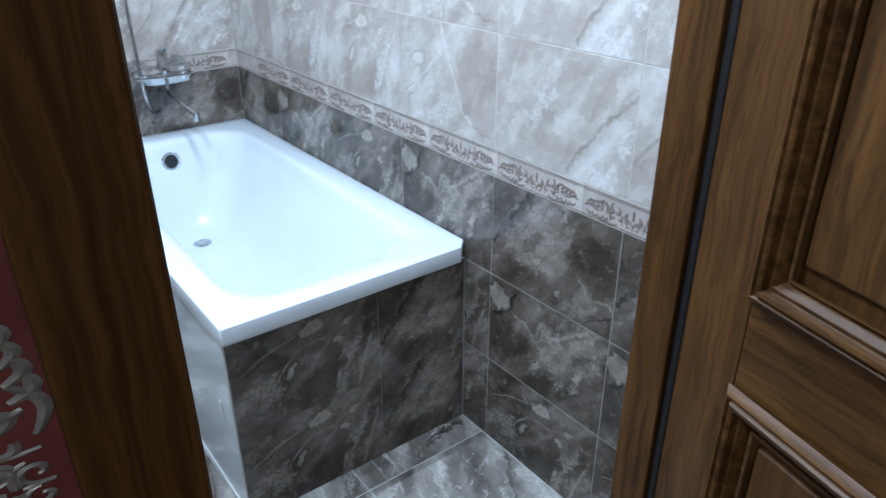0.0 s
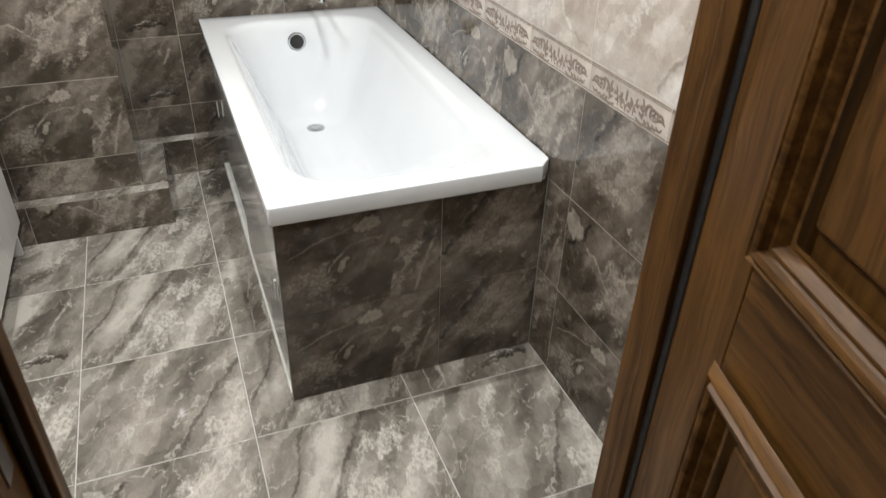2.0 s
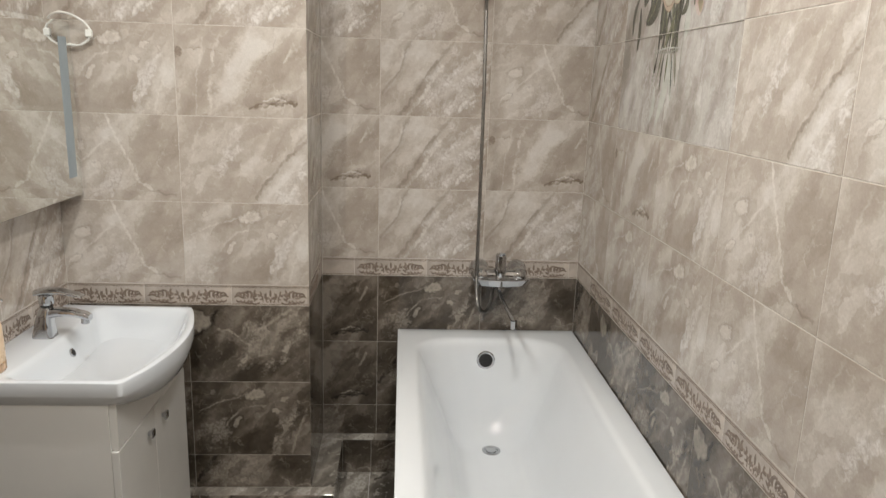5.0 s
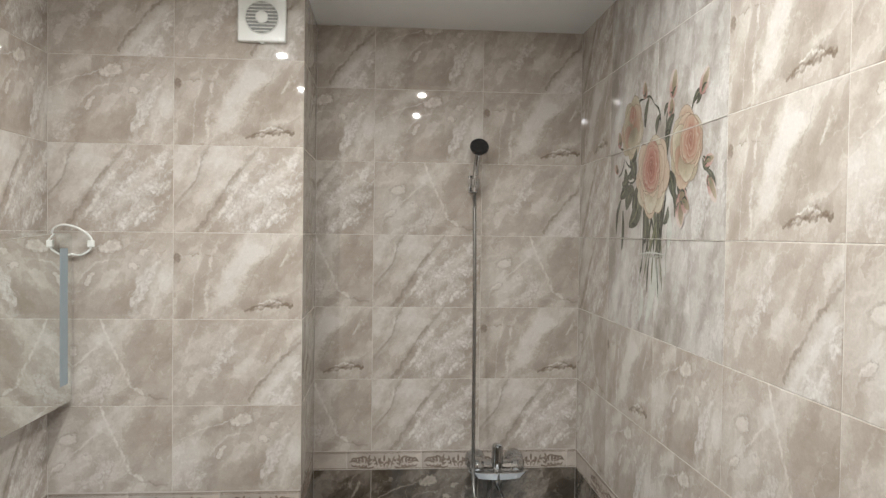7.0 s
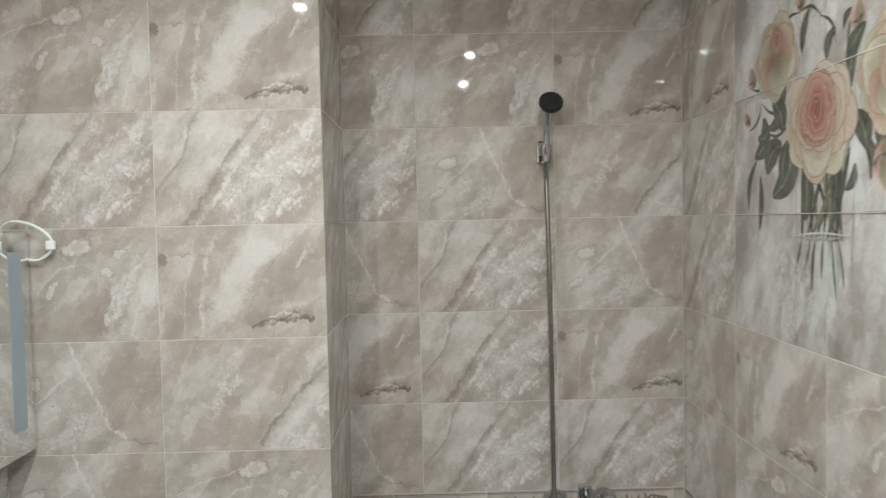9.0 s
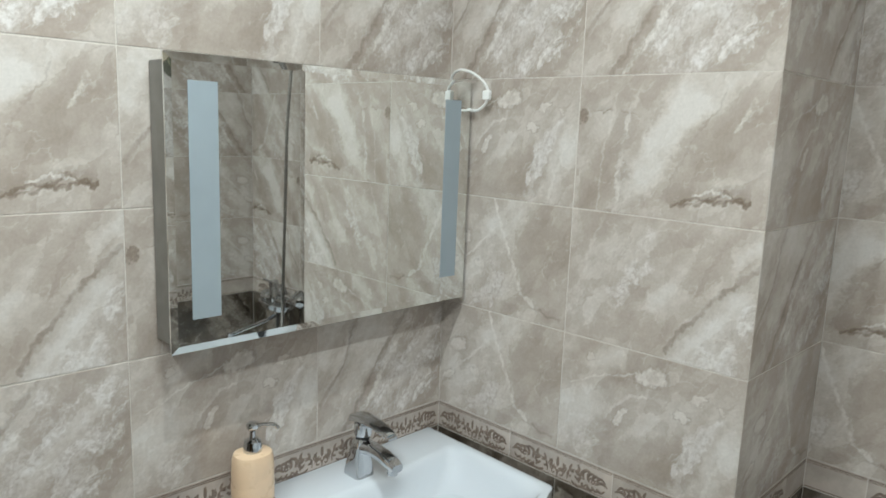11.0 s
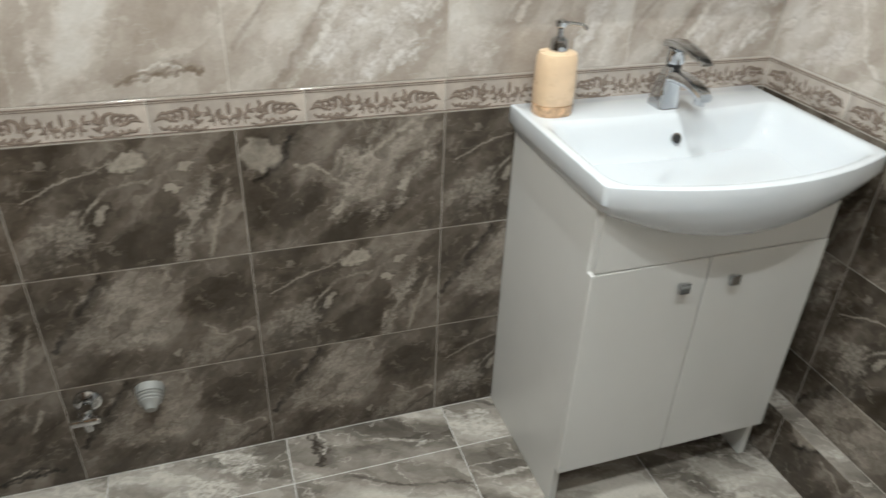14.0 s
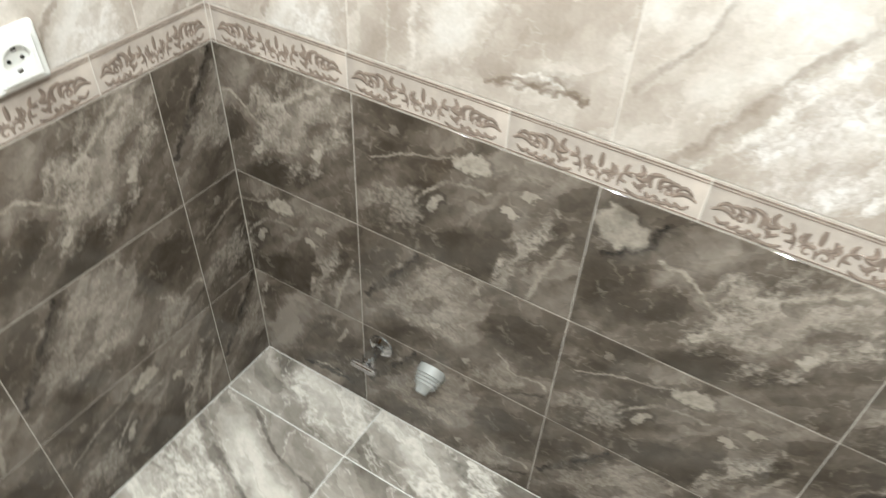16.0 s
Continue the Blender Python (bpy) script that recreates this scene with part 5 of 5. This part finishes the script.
def printed_rose(cu, cz, ru, rz, seed, outer, heart, hu, hz, hr, lift):
    """Two rounds of overlapping outer petals about a wound heart of radius hr at (hu, hz)."""
    rng = random.Random(seed)
    for lap, (count, far, big) in enumerate(((8, 0.62, 0.44), (6, 0.42, 0.46))):
        for k in range(count):
            a = 2 * math.pi * (k + 0.5 * lap) / count - 0.9 + rng.uniform(-0.2, 0.2)
            lift += 0.00003
            f = big * rng.uniform(0.85, 1.12)
            petal(cu + far * ru * math.cos(a), cz + far * rz * math.sin(a), ru * f * 0.9, rz * f * 1.05, outer[(k + lap) % len(outer)], lift, seed * 31 + k + 9 * lap, math.degrees(a), (cu + (far - 0.85 * f) * ru * math.cos(a), cz + (far - 0.85 * f) * rz * math.sin(a)))
    for k, a in enumerate((-1.2, -2.3, 3.6, -0.2)):
        lift += 0.00003
        petal(hu + 0.45 * hr * math.cos(a), hz + 0.45 * hr * math.sin(a), hr * 0.62, hr * 0.72, outer[-1], lift, seed * 13 + k, math.degrees(a), (hu, hz))
    lift += 0.00003
    blob("heart_shade", hu, hz, hr * 0.96, hr * 1.04, INK_SHADE, lift, 0.05, 3, seed)
    blob("rose_heart", hu, hz, hr * 0.92, hr, heart, lift + 0.000012, 0.05, 3, seed, label="wound inner petals of a printed rose")


def bud(u, z, w, h, turn, seed, lift):
    """A half-open bud with dark sepals at its foot."""
    c, s = math.cos(radians(turn)), math.sin(radians(turn))
    foot = (u - h * s * 0.9, z - h * c * 0.9)
    blob("bud", u, z, h, w, INK_BUD, lift, 0.05, 2, seed, 90 - turn, foot=foot, tip=0.15)
    blob("bud_petal", u + 0.2 * w, z + 0.1 * h, h * 0.8, w * 0.55, INK_CREAM, lift + 0.00002, 0.06, 3, seed + 40, 84 - turn, foot=foot, tip=0.2)
    for k in (-1, 0, 1):
        flat_leaf("sepal", foot[0], foot[1], u + k * w * 0.7, z - 0.35 * h * c + 0.004 * k, 0.0030, INK_LEAF if k else INK_STEM, lift + 0.00004 + 0.000006 * k, 0.25 * k)


for k, (u0, z0, u1, z1, w, b) in enumerate([(-2.15, 1.880, -2.230, 1.752, 0.036, 0.22), (-2.19, 1.86, -2.255, 1.80, 0.030, -0.2), (-2.270, 1.925, -2.315, 1.842, 0.026, 0.3), (-2.288, 1.800, -2.293, 1.676, 0.011, 0.05),
                                           (-2.305, 1.835, -2.346, 1.725, 0.010, -0.15), (-2.20, 1.95, -2.25, 1.90, 0.016, 0.3), (-2.108, 2.030, -2.082, 2.110, 0.012, 0.1), (-1.792, 2.040, -1.722, 2.056, 0.011, 0.2),
                                           (-1.770, 2.038, -1.745, 2.085, 0.009, -0.2), (-1.965, 2.04, -1.93, 2.065, 0.008, 0.3), (-1.730, 1.905, -1.690, 1.885, 0.008, -0.3), (-1.715, 1.880, -1.672, 1.800, 0.009, 0.25),
                                           (-1.915, 1.850, -1.885, 1.770, 0.013, 0.2), (-1.930, 1.80, -1.960, 1.755, 0.012, 0.2), (-2.18, 1.99, -2.20, 1.93, 0.012, 0.1), (-1.86, 1.87, -1.83, 1.84, 0.010, 0.3),
                                           (-2.23, 1.955, -2.185, 1.885, 0.026, 0.15), (-2.165, 1.865, -2.185, 1.775, 0.020, -0.1), (-2.245, 1.905, -2.300, 1.885, 0.018, 0.25), (-1.930, 1.890, -1.895, 1.820, 0.024, 0.1), (-1.870, 1.868, -1.815, 1.832, 0.020, -0.2), (-1.990, 1.800, -2.00, 1.715, 0.018, 0.1), (-2.090, 1.805, -2.095, 1.700, 0.020, 0.05), (-1.950, 1.965, -1.900, 2.035, 0.018, 0.15),
                                           (-1.945, 1.93, -1.925, 2.01, 0.014, 0.1), (-2.02, 2.00, -1.99, 2.05, 0.012, 0.2)]):
    flat_leaf("leaf", u0, z0, u1, z1, w, INK_LEAF, 0.0001 + 0.00002 * k, b)
    flat_leaf("leaf_vein", u0, z0, u1, z1, w * 0.10, INK_STEM, 0.00011 + 0.00002 * k, b)
for zj in (1.699, 1.970):
    part("joint_line", boxed(EAST - 0.0024, EAST - 0.0004, 1.613, 2.424, zj - 0.0007, zj + 0.0007), GROUT_L, decor, "pale tile joint across the picture")
flat_leaf("vase_glint", -2.020, 1.665, -2.080, 1.472, 0.020, INK_GLASS, 0.0003, 0.08)
flat_leaf("vase_glint", -1.995, 1.66, -1.985, 1.54, 0.012, INK_GLASS, 0.00031, -0.05)
flat_leaf("vase_glint", -1.93, 1.79, -1.925, 1.69, 0.016, INK_GLASS, 0.00031, 0.1)
flat_leaf("vase_glint", -2.11, 1.575, -2.13, 1.475, 0.012, INK_GLASS, 0.00031, 0.1)
stem_rng = random.Random(21)
for k in range(12):
    u0 = -2.105 + 0.0145 * k
    um = -2.105 + 0.0125 * ((k * 5) % 12) + stem_rng.uniform(-0.005, 0.005)
    flat_leaf("stem", u0, 1.83, um, 1.662, stem_rng.uniform(0.005, 0.009), (INK_LEAF, INK_STEM, INK_LEAF)[k % 3], 0.00036 + 0.00001 * k, stem_rng.uniform(-0.05, 0.05))
    if k % 2 == 0:
        flat_leaf("stem", um, 1.665, um + 0.35 * (um + 2.035) + stem_rng.uniform(-0.01, 0.01), 1.60 - 0.012 * (k % 5), stem_rng.uniform(0.0032, 0.005), INK_STEM if k % 4 else INK_LEAF, 0.00036 + 0.00001 * k, stem_rng.uniform(-0.06, 0.06))
for k in (-1, 1):
    flat_leaf("vase_rim", -2.140, 1.668, -1.945, 1.672, 0.0022, INK_GLASS if k > 0 else INK_LINE, 0.0006 + 0.00002 * k, 0.03 * k)
flat_leaf("vase_edge", -2.135, 1.80, -2.138, 1.50, 0.0022, INK_LINE, 0.0005, 0.03)
flat_leaf("vase_edge", -1.925, 1.80, -1.935, 1.52, 0.0020, INK_LINE, 0.0005, -0.03)
for u0, z0, u1, z1 in ((-2.19, 2.09, -2.118, 2.112), (-2.118, 2.112, -2.04, 2.085), (-2.04, 2.085, -1.99, 2.02), (-1.95, 1.99, -1.912, 2.08), (-1.80, 2.02, -1.745, 2.06), (-1.875, 1.87, -1.845, 1.81), (-1.73, 1.91, -1.70, 1.87), (-2.25, 2.01, -2.325, 1.998), (-2.17, 1.94, -2.28, 1.96), (-2.28, 1.96, -2.345, 1.905), (-2.16, 1.90, -2.26, 1.895)):
    flat_leaf("stem", u0, z0, u1, z1, 0.0036, INK_LEAF, 0.00015, 0.18)
for k, (u, z, w, h, turn) in enumerate([(-1.908, 2.112, 0.026, 0.036, 8), (-1.922, 2.055, 0.022, 0.024, -10), (-1.728, 2.082, 0.022, 0.032, 30), (-2.113, 2.136, 0.018, 0.024, -10), (-2.327, 2.021, 0.022, 0.026, -35), (-2.352, 1.932, 0.014, 0.020, -50),
                                        (-1.697, 1.897, 0.014, 0.024, 80), (-1.680, 1.832, 0.018, 0.036, 140), (-1.845, 1.812, 0.034, 0.026, 150), (-1.852, 1.778, 0.026, 0.034, 170), (-1.822, 1.800, 0.020, 0.026, 120)]):
    bud(u, z, w, h, turn, 500 + k, 0.0004 + 0.00008 * k)
printed_rose(-2.215, 2.042, 0.090, 0.088, 3, [INK_CREAM, INK_CREAM, INK_PEACH], INK_HEART_PALE, -2.212, 2.084, 0.026, 0.0003)
printed_rose(-1.826, 1.942, 0.094, 0.096, 4, [INK_CREAM, INK_PEACH], INK_HEART_PALE, -1.798, 1.958, 0.058, 0.0004)
printed_rose(-2.050, 1.888, 0.117, 0.106, 5, [INK_CREAM, INK_PEACH, INK_PEACH], INK_HEART, -2.052, 1.912, 0.072, 0.0012)

# ---- tiles, one by one ----
tile_cache = {}


def tile_mesh(name, w, h, mat, print_key="", t=0.006, e=0.0008):
    key = (name, print_key, round(w, 3), round(h, 3))
    if key not in tile_cache:
        a, b = w / 2, h / 2
        rows = [(0.0, 0.0), (-(t - e), 0.0), (-t, e)]
        vs = [(sx_ * (a - o), y, sz_ * (b - o)) for y, o in rows for sx_, sz_ in ((-1, -1), (1, -1), (1, 1), (-1, 1))]
        fs = [(4 * r + k, 4 * r + (k + 1) % 4, 4 * r + 4 + (k + 1) % 4, 4 * r + 4 + k) for r in range(2) for k in range(4)] + [(8, 9, 10, 11)]
        me = bpy.data.meshes.new(name)
        me.from_pydata(vs, [], fs)
        me.materials.append(mat)
        tile_cache[key] = me
    return tile_cache[key]


TILE_T = 0.006
tile_rng = random.Random(11)


def offcut(edges, k, full):
    """How far the middle of piece k lies from that of the whole tile: the first is cut at its start, the last at its end."""
    short = (full - abs(edges[k + 1] - edges[k])) / 2
    if short < 0.004 or len(edges) < 3:
        return 0.0
    return short if k == 0 else -short


def lay(parent, name, mats, rot, place, us, vs, gap, rows=(), flip=1, high=0.272):
    """Lays tiles on the grid us by vs. place(u, v) gives the world point on the face; rot turns the tile to face out.
    rows name the printed designs, bottom row first, one letter for each column."""
    keys = sorted(mats)
    for i, (u0, u1) in enumerate(zip(us, us[1:])):
        for k, (v0, v1) in enumerate(zip(vs, vs[1:])):
            w, h = abs(u1 - u0) - gap, abs(v1 - v0) - gap
            if w < 0.004 or h < 0.004:
                continue
            key = rows[k][i] if rows else keys[(i + 2 * k) % len(keys)]
            if place is on_e and name == "light_tile" and 1.5 < (u0 + u1) / 2 < 2.42 and (v0 + v1) / 2 > 1.43:
                key = "BD"[(i + k) % 2]
                ob = new("decor_tile", tile_mesh("decor_tile", w, h, DECOR_TILE[key], key))
            else:
                ob = new(name, tile_mesh(name, w, h, mats[key], key))
            ob.parent = parent
            ob.color = (0.5, 0.5 + flip * offcut(us, i, 0.405), 0.5 + (offcut(vs, k, high) if k else 0.0), 1.0)
            x, y, z = place((u0 + u1) / 2, (v0 + v1) / 2)
            tilt = pose(0, 0, 0, tile_rng.uniform(-0.06, 0.06), 0, tile_rng.uniform(-0.06, 0.06))
            ob.matrix_basis = pose(x, y, z) @ rot @ tilt @ Matrix.Translation((0, TILE_T, 0))


R_N, R_E, R_W, R_S = pose(0, 0, 0), pose(0, 0, 0, 0, 0, -90), pose(0, 0, 0, 0, 0, 90), pose(0, 0, 0, 0, 0, 180)
R_F = pose(0, 0, 0, -90, 0, 0)
DARK_Z = [0.0, 0.2715, 0.5435, 0.8155]
LIGHT_Z = [0.886, 1.157, 1.428, 1.699, 1.970, 2.241, CEIL]
GAP = 0.0019
on_n = lambda u, v: (u, NORTH, v)
on_e = lambda u, v: (EAST, u, v)
on_w = lambda u, v: (WEST, u, v)
on_s = lambda u, v: (u, SOUTH, v)
on_b = lambda u, v: (u, BOX_Y, v)
on_bs = lambda u, v: (BOX_X, u, v)
on_f = lambda u, v: (u, v, 0.0)
NX = [BOX_X, 0.408, 0.813, EAST]
EY = [SOUTH, 0.800, 1.206, 1.612, 2.020, 2.425, NORTH]
WY = [SOUTH, 0.772, 1.192, 1.607, 2.010, BOX_Y]
BXS = [WEST, -0.204, BOX_X]
SXL = [WEST, -0.446, -0.041, JAMB_L - 0.046]
SXR = [JAMB_R + 0.046, EAST]
WALL_PRINTS = [
    (wall_north, R_N, on_n, NX, 1, ["GGG", "AGC", "ACG"], ["EBB", "ABA", "EBE", "BED", "CCA", "DCD"]),
    (wall_east, R_E, on_e, EY, -1, ["CCFCGC", "FFCGCF", "GGFCFG"], ["BDECCE", "DDECAE", "BEDCAB", "CCAEAB", "DBABEA", "BEDAEB"]),
    (wall_west, R_W, on_w, WY, 1, ["AGGCF", "CGCGC", "FCFCG"], ["DABCB", "EBDAB", "BCABE", "EDBCB", "CBECC", "DCBEB"]),
    (pipe_box, R_N, on_b, BXS, 1, ["GG", "FC", "CF"], ["EC", "ED", "CA", "BB", "CA", "DD"]),
    (pipe_box, R_W, on_bs, [BOX_Y, NORTH], 1, ["G", "C", "G"], ["E", "B", "C", "D", "B", "E"]),
    (wall_south, R_S, on_s, SXL, -1, ["GCG", "CGC", "GFG"], ["BDA", "EBC", "CAB", "BED", "DCB", "ABE"]),
    (wall_south, R_S, on_s, SXR, -1, ["C", "G", "F"], ["B", "C", "D", "E", "A", "B"]),
]
for parent, rot, place, us, flip, dark_rows, light_rows in WALL_PRINTS:
    dz = DARK_Z
    if place in (on_b, on_bs):
        dz = [STEP_Z] + DARK_Z[1:]
    lay(parent, "dark_tile", DARK_TILE, rot, place, us, dz, GAP, dark_rows, flip)
    lay(parent, "light_tile", LIGHT_TILE, rot, place, us, LIGHT_Z, GAP, light_rows, flip)
lay(wall_south, "light_tile", LIGHT_TILE, R_S, on_s, [JAMB_L - 0.045, 0.5, JAMB_R + 0.045], [DOOR_H + 0.004, 2.241, CEIL], GAP)
lay(bath_front, "dark_tile", DARK_TILE, R_N, lambda u, v: (u, 1.3145, v), [0.5005, 0.905, 1.189], [0.0, 0.2715, 0.554], GAP, ["CG", "CG"])
lay(plinth, "dark_tile", DARK_TILE, R_N, lambda u, v: (u, STEP_Y, v), [WEST, -0.180, STEP_X], [0.0, STEP_Z], GAP, ["CF"])
lay(plinth, "dark_tile", DARK_TILE, R_W, lambda u, v: (STEP_X, u, v), [STEP_Y, STEP_N], [0.0, STEP_Z], GAP, ["G"])
lay(plinth, "dark_tile", DARK_TILE, R_N, lambda u, v: (u, STEP_N, v), [STEP_X, 0.390, 0.72], [0.0, STEP_Z], GAP, ["GC"])
on_step = lambda u, v: (u, v, STEP_Z)
lay(plinth, "step_tile", FLOOR_TILE, R_F, on_step, [WEST, -0.204, BOX_X], [STEP_Y, BOX_Y], GAP, ["BD"])
lay(plinth, "step_tile", FLOOR_TILE, R_F, on_step, [BOX_X, STEP_X], [STEP_Y, BOX_Y + 0.002, STEP_N], GAP, ["B", "D"])
lay(plinth, "step_tile", FLOOR_TILE, R_F, on_step, [BOX_X, 0.408, 0.72], [STEP_N, NORTH], GAP, ["BD"])
lay(floor, "floor_tile", FLOOR_TILE, R_F, on_f, [WEST, -0.435, -0.022, 0.387, 0.795, EAST], [SOUTH, 0.817, 1.222, 1.625, 2.037, 2.442, NORTH], 0.0028,
    ["FBADB", "BDFBD", "ABDBA", "DABAB", "AFBDB", "DABFD"], high=0.405)

# border: a glazed strip piece with its raised scroll and lines
border_cache = {}
scroll = None


def border_piece(parent, rot, place, u0, u1, sgn):
    """One border tile from u0 to u1, with relief where it fits."""
    global scroll
    w = abs(u1 - u0) - 0.0007
    if w < 0.01:
        return
    h = 0.0705 - 0.0010
    ob = new("border_tile", tile_mesh("border_tile", w, h, BORDER))
    ob.parent = parent
    x, y, z = place((u0 + u1) / 2, 0.85075)
    ob.matrix_basis = pose(x, y, z) @ rot @ Matrix.Translation((0, TILE_T + 0.0005, 0))
    key = round(w, 3)
    if key not in border_cache:
        bm = bmesh.new()
        for zz, hh in ((0.0300, 0.0011), (0.0258, 0.0006), (-0.0312, 0.0010)):
            box(bm, -w / 2 + 0.001, w / 2 - 0.001, -TILE_T - 0.0007, -TILE_T + 0.001, zz - hh, zz + hh)
        me = bpy.data.meshes.new("border_lines")
        bm.to_mesh(me)
        bm.free()
        me.materials.append(ORNAMENT)
        border_cache[key] = me
    line = new("border_line", border_cache[key])
    line.parent = ob
    if w > 0.20:
        if scroll is None:
            bm = acanthus(bmesh.new(), 0.0022, 0.0009)
            me = bpy.data.meshes.new("scroll_relief")
            bm.to_mesh(me)
            bm.free()
            me.materials.append(ORNAMENT)
            scroll = me
        sc = new("scroll_relief", scroll)
        sc.parent = ob
        sc.matrix_basis = Matrix.Translation((0, -TILE_T - 0.0001, -0.0035)) @ Matrix.Diagonal((min(1.06, w / 0.262), 1, 1.12, 1))


PITCH = 0.2795
for parent, rot, place, a, b, start in ((wall_west, R_W, on_w, SOUTH, BOX_Y, 0.766), (pipe_box, R_N, on_b, WEST, BOX_X, -0.059), (pipe_box, R_W, on_bs, BOX_Y, NORTH, BOX_Y), (wall_north, R_N, on_n, BOX_X, EAST, 0.597),
                                        (wall_east, R_E, on_e, SOUTH, NORTH, 0.918), (wall_south, R_S, on_s, WEST, JAMB_L - 0.046, JAMB_L - 0.27), (wall_south, R_S, on_s, JAMB_R + 0.046, EAST, EAST)):
    k0 = math.floor((a - start) / PITCH)
    cuts = [a] + [start + PITCH * k for k in range(k0, k0 + 14) if a + 0.004 < start + PITCH * k < b - 0.004] + [b]
    for u0, u1 in zip(cuts, cuts[1:]):
        border_piece(parent, rot, place, u0, u1, 1)
